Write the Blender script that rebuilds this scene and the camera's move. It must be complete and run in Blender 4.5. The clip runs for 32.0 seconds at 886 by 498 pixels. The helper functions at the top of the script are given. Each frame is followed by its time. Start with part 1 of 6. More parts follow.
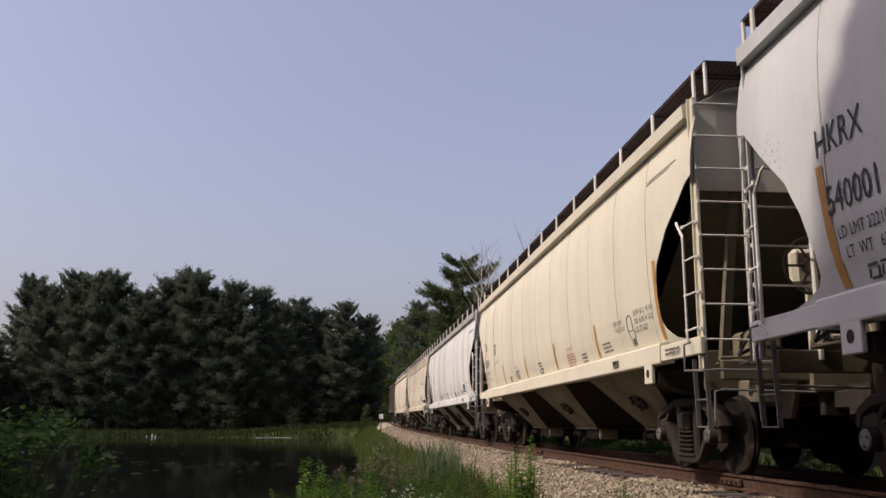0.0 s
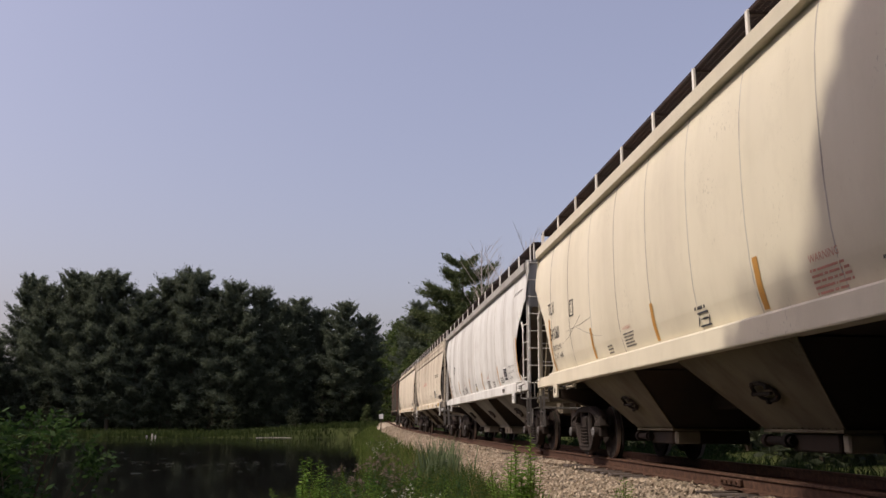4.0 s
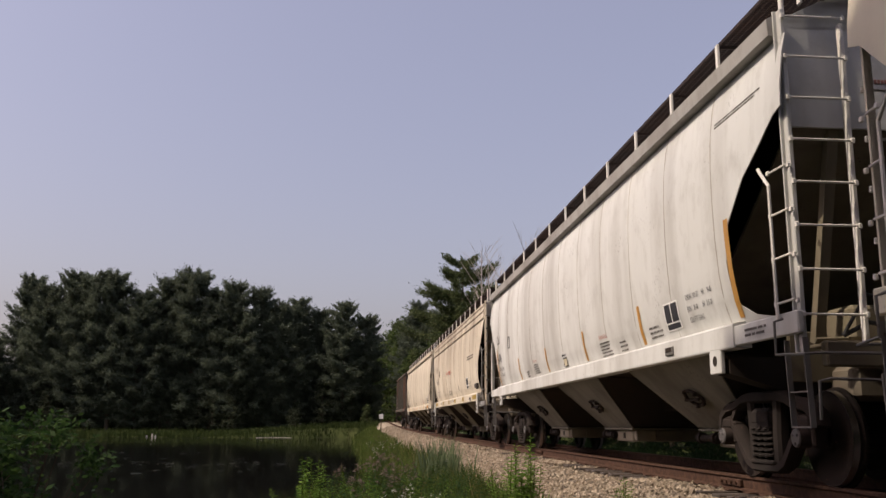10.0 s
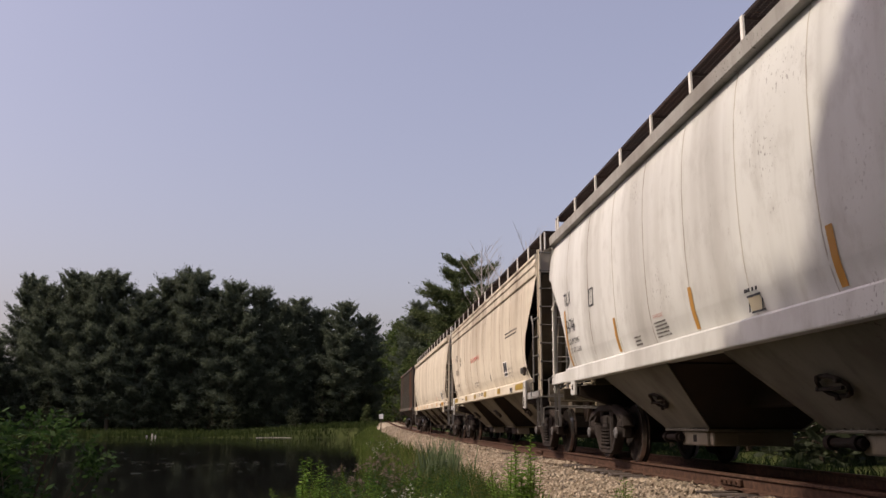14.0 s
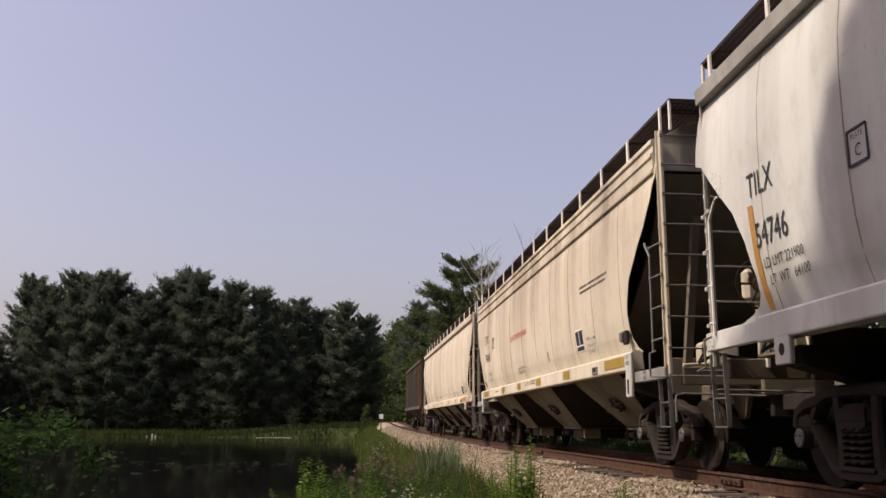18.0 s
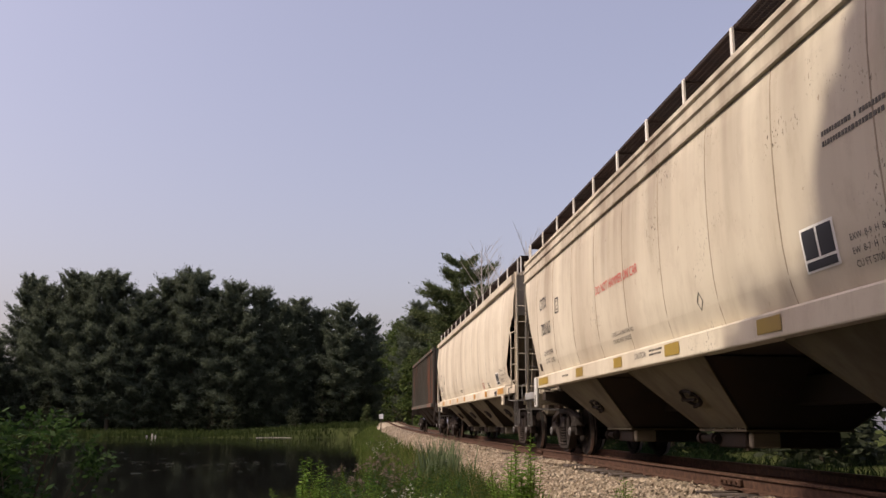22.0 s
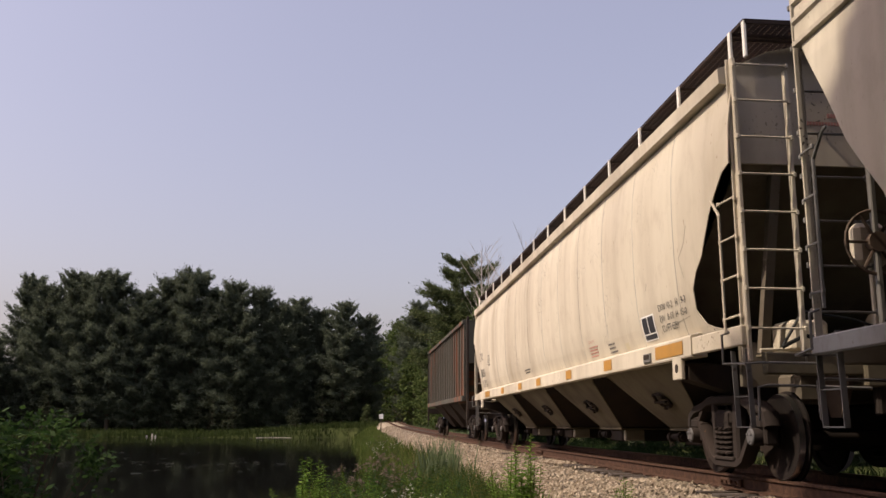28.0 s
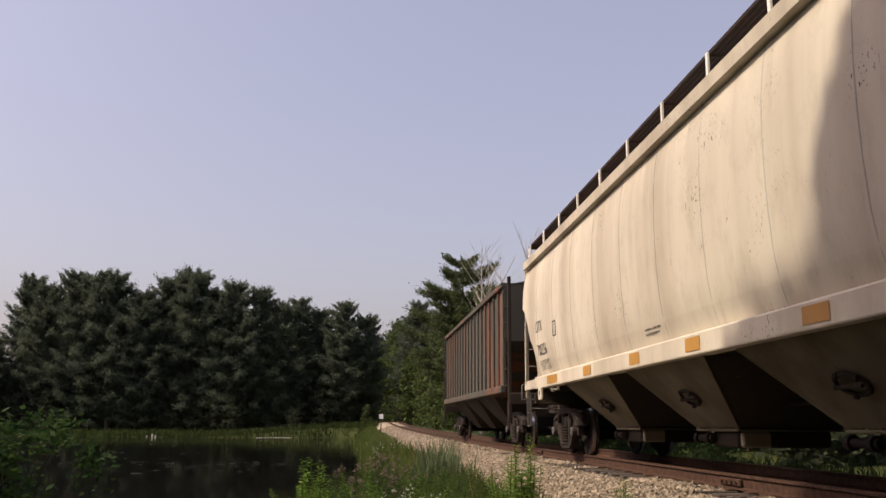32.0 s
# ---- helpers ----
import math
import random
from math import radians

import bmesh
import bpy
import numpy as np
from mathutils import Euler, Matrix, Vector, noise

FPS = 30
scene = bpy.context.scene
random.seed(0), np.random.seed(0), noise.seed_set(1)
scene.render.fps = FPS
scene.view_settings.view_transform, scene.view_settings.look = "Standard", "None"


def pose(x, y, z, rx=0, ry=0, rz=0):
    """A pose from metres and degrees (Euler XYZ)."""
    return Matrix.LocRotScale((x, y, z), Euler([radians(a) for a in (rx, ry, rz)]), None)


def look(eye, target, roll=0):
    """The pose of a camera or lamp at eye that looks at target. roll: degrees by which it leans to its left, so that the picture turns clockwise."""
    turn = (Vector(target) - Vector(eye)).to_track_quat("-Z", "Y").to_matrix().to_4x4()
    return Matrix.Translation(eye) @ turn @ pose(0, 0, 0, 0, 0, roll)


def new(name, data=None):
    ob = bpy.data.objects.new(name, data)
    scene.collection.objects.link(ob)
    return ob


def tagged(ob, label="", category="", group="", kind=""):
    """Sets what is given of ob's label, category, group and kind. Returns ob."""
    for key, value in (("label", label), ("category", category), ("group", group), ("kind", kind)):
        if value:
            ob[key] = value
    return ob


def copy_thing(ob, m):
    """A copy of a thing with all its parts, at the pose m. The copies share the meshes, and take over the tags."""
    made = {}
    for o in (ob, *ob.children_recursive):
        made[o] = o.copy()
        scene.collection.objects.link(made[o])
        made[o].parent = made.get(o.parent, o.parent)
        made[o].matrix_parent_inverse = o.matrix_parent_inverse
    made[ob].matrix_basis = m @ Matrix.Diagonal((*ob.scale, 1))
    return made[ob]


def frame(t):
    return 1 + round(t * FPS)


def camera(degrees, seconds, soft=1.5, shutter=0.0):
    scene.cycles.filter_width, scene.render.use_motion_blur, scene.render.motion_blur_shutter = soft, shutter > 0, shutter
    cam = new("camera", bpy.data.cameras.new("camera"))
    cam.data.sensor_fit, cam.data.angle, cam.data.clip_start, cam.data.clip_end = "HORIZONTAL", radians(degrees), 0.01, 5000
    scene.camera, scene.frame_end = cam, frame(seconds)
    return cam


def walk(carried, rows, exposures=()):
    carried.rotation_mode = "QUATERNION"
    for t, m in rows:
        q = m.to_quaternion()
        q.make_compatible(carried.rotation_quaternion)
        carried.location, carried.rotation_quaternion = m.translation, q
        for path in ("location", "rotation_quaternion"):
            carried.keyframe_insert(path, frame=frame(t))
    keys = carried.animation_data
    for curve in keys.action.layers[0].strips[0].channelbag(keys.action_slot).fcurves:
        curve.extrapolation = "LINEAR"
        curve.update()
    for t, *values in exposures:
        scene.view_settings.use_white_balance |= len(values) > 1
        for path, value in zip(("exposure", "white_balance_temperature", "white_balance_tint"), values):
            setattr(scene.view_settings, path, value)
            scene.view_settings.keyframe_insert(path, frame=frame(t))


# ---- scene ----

# ------------------------------------------------------------------ track plan
# u runs along the track in metres, 0 abreast of the camera; z = 0 is the rail head there.
EYE_Z, TRACK_X = 0.544, 5.220
C0, C1, C2, RISE = 0.8936e-3, -2.374e-5, 1.2295e-7, 0.716e-4
U = np.arange(-140.0, 420.0, 0.5)


def bend(u):
    """Curvature of the track, left positive."""
    v = min(max(u, 0.0), 150.0)
    return C0 + C1 * v + C2 * v * v


_x, _y, _h = np.zeros(len(U)), np.zeros(len(U)), np.zeros(len(U))
_i0 = int(np.argmin(np.abs(U)))
_x[_i0] = TRACK_X
for _i in range(_i0 + 1, len(U)):
    _h[_i] = _h[_i - 1] + bend(U[_i] - 0.25) * 0.5
    _m = (_h[_i] + _h[_i - 1]) / 2
    _x[_i], _y[_i] = _x[_i - 1] - math.sin(_m) * 0.5, _y[_i - 1] + math.cos(_m) * 0.5
for _i in range(_i0 - 1, -1, -1):
    _h[_i] = _h[_i + 1] - bend(U[_i] + 0.25) * 0.5
    _m = (_h[_i] + _h[_i + 1]) / 2
    _x[_i], _y[_i] = _x[_i + 1] + math.sin(_m) * 0.5, _y[_i + 1] - math.cos(_m) * 0.5


def rise(u):
    v = np.clip(u, 0.0, 150.0)
    return RISE * v * v + 0.004 * np.clip(np.asarray(u) - 150.0, 0.0, 100.0)


def track(u, lat=0.0, z=0.0):
    """The place on the track at u, lat metres to its right and z above the rail head."""
    x, y, h = np.interp(u, U, _x), np.interp(u, U, _y), np.interp(u, U, _h)
    return Vector((x + lat * math.cos(h), y + lat * math.sin(h), z + float(rise(u))))


def track_x(y):
    return np.interp(y, _y, _x)


# speed of the train at these seconds
KNOTS, SPEEDS = (0, 6, 12, 18, 24, 32), (2.391, 2.142, 2.070, 2.002, 2.238, 2.247)
_ft = np.linspace(0, 32, 641)
_fv = np.interp(_ft, KNOTS, SPEEDS)
_fs = np.concatenate([[0], np.cumsum((_fv[1:] + _fv[:-1]) * 0.025)])


def run(t):
    """Metres that the train has gone after t seconds."""
    return float(np.interp(t, _ft, _fs))


# ------------------------------------------------------------------ camera
cam = camera(52.89, 32.0, soft=1.5)
VIEW = Matrix.Translation((0, 0, EYE_Z)) @ pose(0, 0, 0, 90 + 11.334, 0, -4.429) @ pose(0, 0, 0, 0, 0, 0.288)
walk(cam, [(0.0, VIEW), (32.0, VIEW)], exposures=[(0.0, 0.17, 6270, 14.0), (8.0, 0.15, 6600, 14.5), (16.0, 0.26, 6640, 15.0), (24.0, 0.38, 6720, 15.0), (32.0, 0.40, 6820, 14.5)])

# ------------------------------------------------------------------ sky and sun
TO_SUN = Vector((-0.66, -0.10, 0.745)).normalized()
world = bpy.data.worlds.new("sky")
scene.world = world
world.use_nodes = True
_n, _l = world.node_tree.nodes, world.node_tree.links
_sky = _n.new("ShaderNodeTexSky")
_sky.sky_type, _sky.sun_disc = "NISHITA", False
_sky.sun_elevation = math.asin(TO_SUN.z)
_sky.sun_rotation = math.atan2(TO_SUN.x, TO_SUN.y)
_sky.air_density, _sky.dust_density, _sky.ozone_density = 1.2, 5.0, 1.0
_haze = _n.new("ShaderNodeMix")
_haze.data_type, _haze.blend_type = "RGBA", "MULTIPLY"
_haze.inputs["Factor"].default_value, _haze.inputs[7].default_value = 1.0, (1.07, 0.965, 1.02, 1)
_l.new(_sky.outputs["Color"], _haze.inputs[6])
_veil = _n.new("ShaderNodeMix")
_veil.data_type = "RGBA"
_veil.inputs["Factor"].default_value, _veil.inputs[7].default_value = 0.35, (2.72, 2.55, 2.95, 1)
_l.new(_haze.outputs[2], _veil.inputs[6])
_l.new(_veil.outputs[2], _n["Background"].inputs["Color"])
_n["Background"].inputs["Strength"].default_value = 0.15
_lamp = bpy.data.lights.new("sun", "SUN")
_lamp.energy, _lamp.angle, _lamp.color = 3.4, radians(0.6), (1.0, 0.90, 0.72)
sun = new("sun", _lamp)
sun.matrix_world = look(TO_SUN * 60, (0, 0, 0))


# ------------------------------------------------------------------ materials
def material(name, base, rough=0.7, metal=0.0, spec=0.3):
    m = bpy.data.materials.new(name)
    m.use_nodes = True
    p = m.node_tree.nodes["Principled BSDF"]
    p.inputs["Base Color"].default_value = (*base, 1)
    p.inputs["Roughness"].default_value, p.inputs["Metallic"].default_value = rough, metal
    p.inputs["Specular IOR Level"].default_value = spec
    return m


class Nodes:
    """Short hand for wiring one material."""

    def __init__(self, m):
        self.m, self.t = m, m.node_tree
        self.p = self.t.nodes["Principled BSDF"]
        self.co = self.t.nodes.new("ShaderNodeTexCoord")

    def mapped(self, scale, out="Object"):
        k = self.t.nodes.new("ShaderNodeMapping")
        k.inputs["Scale"].default_value = scale
        self.t.links.new(self.co.outputs[out], k.inputs["Vector"])
        return k.outputs["Vector"]

    def noise(self, vec, scale, detail=4, rough=0.6):
        k = self.t.nodes.new("ShaderNodeTexNoise")
        k.inputs["Scale"].default_value, k.inputs["Detail"].default_value, k.inputs["Roughness"].default_value = scale, detail, rough
        self.t.links.new(vec, k.inputs["Vector"])
        return k.outputs["Fac"]

    def ramp(self, fac, stops):
        k = self.t.nodes.new("ShaderNodeValToRGB")
        e = k.color_ramp.elements
        while len(e) < len(stops):
            e.new(0.5)
        for el, (pos, c) in zip(e, stops):
            el.position, el.color = pos, (*c, 1) if len(c) == 3 else c
        self.t.links.new(fac, k.inputs["Fac"])
        return k.outputs["Color"]

    def mix(self, fac, a, b, mode="MIX"):
        k = self.t.nodes.new("ShaderNodeMix")
        k.data_type, k.blend_type = "RGBA", mode
        for sock, v in ((k.inputs["Factor"], fac), (k.inputs[6], a), (k.inputs[7], b)):
            if isinstance(v, (int, float)):
                sock.default_value = v
            elif isinstance(v, tuple):
                sock.default_value = (*v, 1)
            else:
                self.t.links.new(v, sock)
        return k.outputs[2]

    def base(self, c):
        self.t.links.new(c, self.p.inputs["Base Color"])

    def rough(self, c):
        self.t.links.new(c, self.p.inputs["Roughness"])

    def bump(self, fac, strength=0.3, dist=0.02):
        k = self.t.nodes.new("ShaderNodeBump")
        k.inputs["Strength"].default_value, k.inputs["Distance"].default_value = strength, dist
        self.t.links.new(fac, k.inputs["Height"])
        self.t.links.new(k.outputs["Normal"], self.p.inputs["Normal"])

    def island(self):
        return self.t.nodes.new("ShaderNodeNewGeometry").outputs["Random Per Island"]

    def chance(self):
        return self.t.nodes.new("ShaderNodeObjectInfo").outputs["Random"]


def paint(name, base, grime, amount=0.5, rust=0.15, rough=0.5, spec=0.3, drip=0.0):
    """Weathered car paint: vertical streaks of grime, blotches and rust specks."""
    m = material(name, base, rough, spec=spec)
    k = Nodes(m)
    streak = k.noise(k.mapped((1.0, 1.0, 0.07)), 1.05, 3, 0.5)
    fine = k.noise(k.mapped((1.0, 3.2, 0.16)), 1.9, 4, 0.55)
    blot = k.noise(k.mapped((0.5, 0.5, 0.5)), 1.2, 5, 0.6)
    c = k.mix(k.ramp(streak, [(0.42, (0, 0, 0)), (0.68, (amount,) * 3)]), base, grime)
    c = k.mix(k.ramp(fine, [(0.54, (0, 0, 0)), (0.82, (amount * 0.34,) * 3)]), c, tuple(v * 0.8 for v in grime))
    c = k.mix(k.ramp(blot, [(0.35, (0.16,) * 3), (0.6, (0, 0, 0))]), c, tuple(v * 1.15 for v in base))
    cloud = k.noise(k.mapped((1, 1.3, 0.8)), 2.6, 7, 0.68)
    c = k.mix(k.ramp(cloud, [(0.50, (0, 0, 0)), (0.72, (amount * 0.55,) * 3)]), c, grime)
    if drip:
        sep, fade = k.t.nodes.new("ShaderNodeSeparateXYZ"), k.t.nodes.new("ShaderNodeMapRange")
        k.t.links.new(k.co.outputs["Object"], sep.inputs[0])
        k.t.links.new(sep.outputs["Z"], fade.inputs["Value"])
        fade.inputs["From Min"].default_value, fade.inputs["From Max"].default_value = 2.2, 4.0
        run_off = k.ramp(k.noise(k.mapped((1.0, 0.75, 0.05)), 1.3, 4, 0.6), [(0.40, (0, 0, 0)), (0.68, (drip,) * 3)])
        c = k.mix(k.mix(1.0, run_off, fade.outputs["Result"], "MULTIPLY"), c, (0.19, 0.145, 0.108))
    dots, crowd = k.noise(k.mapped((1, 1, 0.7)), 30.0, 2, 0.5), k.noise(k.mapped((1, 1, 1.2)), 0.85, 3, 0.55)
    spot = k.mix(1.0, k.ramp(dots, [(0.62, (0, 0, 0)), (0.67, (1, 1, 1))]), k.ramp(crowd, [(0.59, (0, 0, 0)), (0.70, (min(1.0, rust * 4),) * 3)]), "MULTIPLY")
    c = k.mix(spot, c, (0.06, 0.045, 0.035))
    speck = k.noise(k.mapped((1, 1, 0.6)), 11.0, 6, 0.7)
    c = k.mix(k.ramp(speck, [(0.66, (0, 0, 0)), (0.71, (min(1, rust * 2.2),) * 3)]), c, (0.13, 0.07, 0.04))
    k.base(c)
    k.rough(k.ramp(blot, [(0.3, (rough - 0.08,) * 3), (0.7, (rough + 0.15,) * 3)]))
    k.bump(k.noise(k.mapped((1.2, 0.9, 0.5)), 1.1, 2), 0.25, 0.03)
    return m


PAINT_GREY = paint("grey_white_paint", (0.52, 0.52, 0.525), (0.26, 0.25, 0.245), 0.35)
PAINT_CREAM = paint("cream_paint", (0.60, 0.555, 0.44), (0.40, 0.36, 0.28), 0.35, 0.08)
PAINT_WHITE = paint("white_paint", (0.585, 0.59, 0.57), (0.32, 0.305, 0.28), 0.78, 0.16)
PAINT_BEIGE = paint("dirty_beige_paint", (0.555, 0.505, 0.410), (0.32, 0.26, 0.195), 0.60, 0.28, 0.62, 0.25, 0.90)
PAINT_SAND = paint("sand_paint", (0.565, 0.512, 0.415), (0.32, 0.265, 0.198), 0.68, 0.28, 0.6, 0.25, 0.3)
PAINT_RUST = material("brown_rusted_paint", (0.08, 0.07, 0.055), 0.85)
_k = Nodes(PAINT_RUST)
_s1 = _k.noise(_k.mapped((0.3, 0.9, 0.05)), 1.1, 4, 0.6)
_s2 = _k.noise(_k.mapped((1.0, 4.0, 0.3)), 2.0, 5, 0.6)
_c = _k.ramp(_s1, [(0.32, (0.072, 0.074, 0.062)), (0.47, (0.064, 0.058, 0.047)), (0.53, (0.060, 0.052, 0.042)), (0.585, (0.175, 0.064, 0.034)), (0.645, (0.066, 0.064, 0.054))])
_k.base(_k.mix(_k.ramp(_s2, [(0.5, (0, 0, 0)), (0.75, (0.5,) * 3)]), _c, (0.066, 0.041, 0.031)))
# underbody tones: grimy car paint, darkened further for the shade below the car
UNDER = paint("shaded_grimy_underbody_paint", (0.178, 0.154, 0.108), (0.080, 0.064, 0.048), 0.8, 0.3, 0.75, 0.05)
UNDERGREY = paint("shaded_grimy_grey_underbody_paint", (0.215, 0.202, 0.168), (0.105, 0.092, 0.074), 0.8, 0.3, 0.75, 0.05)
PALEGATE = paint("dusty_outlet_paint", (0.28, 0.25, 0.195), (0.20, 0.16, 0.12), 0.7, 0.4, 0.75)
# darker copies of the car paint that set off the weld seams
SEAM = paint("darker_weld_seam", (0.44, 0.42, 0.375), (0.20, 0.17, 0.14), 0.95, 0.5, 0.7)
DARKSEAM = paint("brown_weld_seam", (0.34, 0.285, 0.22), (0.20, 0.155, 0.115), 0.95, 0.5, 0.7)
# grimy paint, darkened for the shade inside the open car ends
ENDPAINT = paint("shaded_grimy_end_paint", (0.18, 0.155, 0.122), (0.09, 0.070, 0.055), 0.8, 0.3, 0.7, 0.1)
GOLD = paint("olive_yellow_reflective_strip", (0.30, 0.205, 0.035), (0.20, 0.13, 0.04), 0.5, 0.2, 0.45)
RUSTBAR = paint("rusty_brown_ladder_paint", (0.115, 0.088, 0.070), (0.07, 0.045, 0.032), 0.8, 0.4, 0.7, 0.1)
FAINTRED = material("worn_red_print", (0.42, 0.20, 0.16), 0.7)
FAINTINK = material("worn_black_print", (0.12, 0.11, 0.10), 0.7)
# grimy underframe steel; also blackens sheets that lie in shade
DARK = paint("grimy_shade_dark_steel", (0.038, 0.032, 0.029), (0.058, 0.041, 0.031), 0.7, 0.3, 0.75, 0.05)
WHEEL = paint("near_black_wheel_steel", (0.017, 0.014, 0.013), (0.034, 0.025, 0.021), 0.7, 0.3, 0.7, 0.05)
TRUCK = paint("brown_grimy_cast_steel", (0.029, 0.025, 0.0235), (0.049, 0.036, 0.031), 0.7, 0.4, 0.8, 0.05)
GRATE = paint("dark_walkway_steel", (0.035, 0.028, 0.027), (0.055, 0.034, 0.028), 0.6, 0.3, 0.7, 0.05)
GALV = paint("galvanised_steel", (0.17, 0.165, 0.155), (0.08, 0.065, 0.055), 0.5, 0.3, 0.55)
LADDER_WHITE = paint("white_ladder_paint", (0.74, 0.72, 0.68), (0.32, 0.26, 0.2), 0.4, 0.4, 0.55)
YELLOW = paint("yellow_reflective_strip", (0.43, 0.22, 0.045), (0.24, 0.14, 0.05), 0.5, 0.2, 0.45)
BLACKINK = material("black_lettering", (0.03, 0.03, 0.035), 0.6)
REDINK = material("red_lettering", (0.50, 0.06, 0.05), 0.6)
PAPER = material("yellowed_paper", (0.52, 0.46, 0.33), 0.8)
WHITEINK = material("white_label", (0.8, 0.8, 0.78), 0.5)
CAPSTEEL = paint("worn_grey_cap_steel", (0.115, 0.112, 0.115), (0.05, 0.04, 0.036), 0.6, 0.3, 0.5)
# worn sill grey; its blue also stands for shade at the far end
GREYSILL = paint("worn_shade_blue_sill_paint", (0.27, 0.275, 0.275), (0.12, 0.09, 0.07), 0.8, 0.5, 0.6)
HOSE = material("black_rubber_hose", (0.012, 0.012, 0.012), 0.6)
TREAD = material("worn_bright_steel", (0.55, 0.54, 0.53), 0.28, 1.0)
BARK = material("bark", (0.10, 0.075, 0.055), 0.9)
PALEBARK = material("pale_bark", (0.42, 0.38, 0.34), 0.85)


def leaf(name, a, b, rough=0.55):
    m = material(name, a, rough, spec=0.06)
    k = Nodes(m)
    c = k.mix(k.island(), a, b)
    k.base(c)
    thin, both = k.t.nodes.new("ShaderNodeBsdfTranslucent"), k.t.nodes.new("ShaderNodeMixShader")
    k.t.links.new(c, thin.inputs["Color"])
    both.inputs["Fac"].default_value = 0.42
    k.t.links.new(k.p.outputs["BSDF"], both.inputs[1])
    k.t.links.new(thin.outputs["BSDF"], both.inputs[2])
    k.t.links.new(both.outputs["Shader"], k.t.nodes["Material Output"].inputs["Surface"])
    return m


PINE = leaf("pine_needles", (0.092, 0.112, 0.082), (0.125, 0.148, 0.102))
# darker leaf copy that carries the deep shade of the woods
THICKET = leaf("shade_toned_thicket_leaves", (0.046, 0.055, 0.036), (0.074, 0.086, 0.052))
MARSH = leaf("marsh_grass", (0.026, 0.043, 0.013), (0.055, 0.072, 0.023))
BROAD = leaf("broad_leaves", (0.046, 0.076, 0.026), (0.095, 0.122, 0.040))
# sunlight on the far trees is put into this yellower green
SUNPINE = leaf("sun_toned_leaves", (0.055, 0.078, 0.036), (0.115, 0.135, 0.058))
EAVEGREY = paint("sooty_roof_edge_paint", (0.34, 0.33, 0.31), (0.17, 0.15, 0.13), 0.8, 0.3, 0.6)
FRESH = leaf("fresh_leaves", (0.090, 0.175, 0.030), (0.18, 0.275, 0.055))
GRASS = leaf("grass_blades", (0.042, 0.072, 0.017), (0.115, 0.138, 0.036))
REED = leaf("reed_blades", (0.085, 0.122, 0.062), (0.15, 0.185, 0.10))
STRAW = leaf("dry_grass_blades", (0.14, 0.11, 0.05), (0.26, 0.20, 0.10))
# leaf green lowered so that the colour itself holds the shade
DIM = leaf("shade_darkened_leaves", (0.016, 0.034, 0.012), (0.036, 0.058, 0.018))
BLOOM = leaf("faded_thistle_bloom", (0.13, 0.095, 0.075), (0.24, 0.19, 0.16))
WHITEBLOOM = leaf("white_bloom", (0.7, 0.7, 0.66), (0.6, 0.58, 0.5))
SHRUBLEAF = leaf("shrub_leaves", (0.024, 0.055, 0.016), (0.058, 0.10, 0.028))

STONE = material("ballast_stone", (0.36, 0.32, 0.28), 0.9, spec=0.1)
_k = Nodes(STONE)
_c = _k.ramp(_k.island(), [(0.0, (0.10, 0.085, 0.068)), (0.35, (0.26, 0.212, 0.152)), (0.7, (0.42, 0.355, 0.27)), (1.0, (0.17, 0.125, 0.088))])
_k.base(_k.mix(_k.ramp(_k.noise(_k.mapped((1, 1, 1)), 60, 4), [(0.3, (0.5,) * 3), (0.6, (0, 0, 0))]), _c, (0.16, 0.13, 0.11)))

RAILRUST = material("rusty_rail", (0.17, 0.075, 0.045), 0.75, spec=0.1)
_k = Nodes(RAILRUST)
_k.base(_k.ramp(_k.noise(_k.mapped((1, 1, 1)), 14, 6), [(0.3, (0.038, 0.023, 0.017)), (0.55, (0.074, 0.041, 0.029)), (0.8, (0.12, 0.072, 0.050))]))
TIEWOOD = material("creosoted_tie", (0.06, 0.05, 0.045), 0.9)
_k = Nodes(TIEWOOD)
_f = _k.noise(_k.mapped((1.0, 14.0, 14.0)), 2.0, 6)
_k.base(_k.ramp(_f, [(0.3, (0.035, 0.03, 0.027)), (0.7, (0.12, 0.095, 0.08))]))
_k.bump(_f, 0.5, 0.01)

SOIL = material("meadow_ground", (0.08, 0.08, 0.04), 0.95, spec=0.0)
_k = Nodes(SOIL)
_big = _k.noise(_k.mapped((1, 1, 1)), 0.25, 6)
_fin = _k.noise(_k.mapped((1, 1, 1)), 6.0, 6)
_c = _k.mix(_big, (0.026, 0.042, 0.012), (0.050, 0.066, 0.020))
_k.base(_k.mix(_k.ramp(_fin, [(0.4, (0, 0, 0)), (0.75, (0.7,) * 3)]), _c, (0.075, 0.06, 0.04)))
_k.bump(_fin, 0.6, 0.05)

BED = material("ballast_bed", (0.30, 0.27, 0.24), 0.95, spec=0.0)
_k = Nodes(BED)
_fin = _k.noise(_k.mapped((1, 1, 1)), 22.0, 5, 0.7)
_k.base(_k.ramp(_fin, [(0.32, (0.10, 0.082, 0.065)), (0.5, (0.31, 0.26, 0.20)), (0.7, (0.45, 0.39, 0.31))]))
_k.bump(_fin, 1.0, 0.05)

WATER = material("pond_water", (0.005, 0.0045, 0.0045), 0.05, spec=0.2)
WATER.node_tree.nodes["Principled BSDF"].inputs["IOR"].default_value = 1.33
_k = Nodes(WATER)
_k.bump(_k.noise(_k.mapped((0.5, 1.6, 1)), 2.5, 3), 0.025, 0.05)


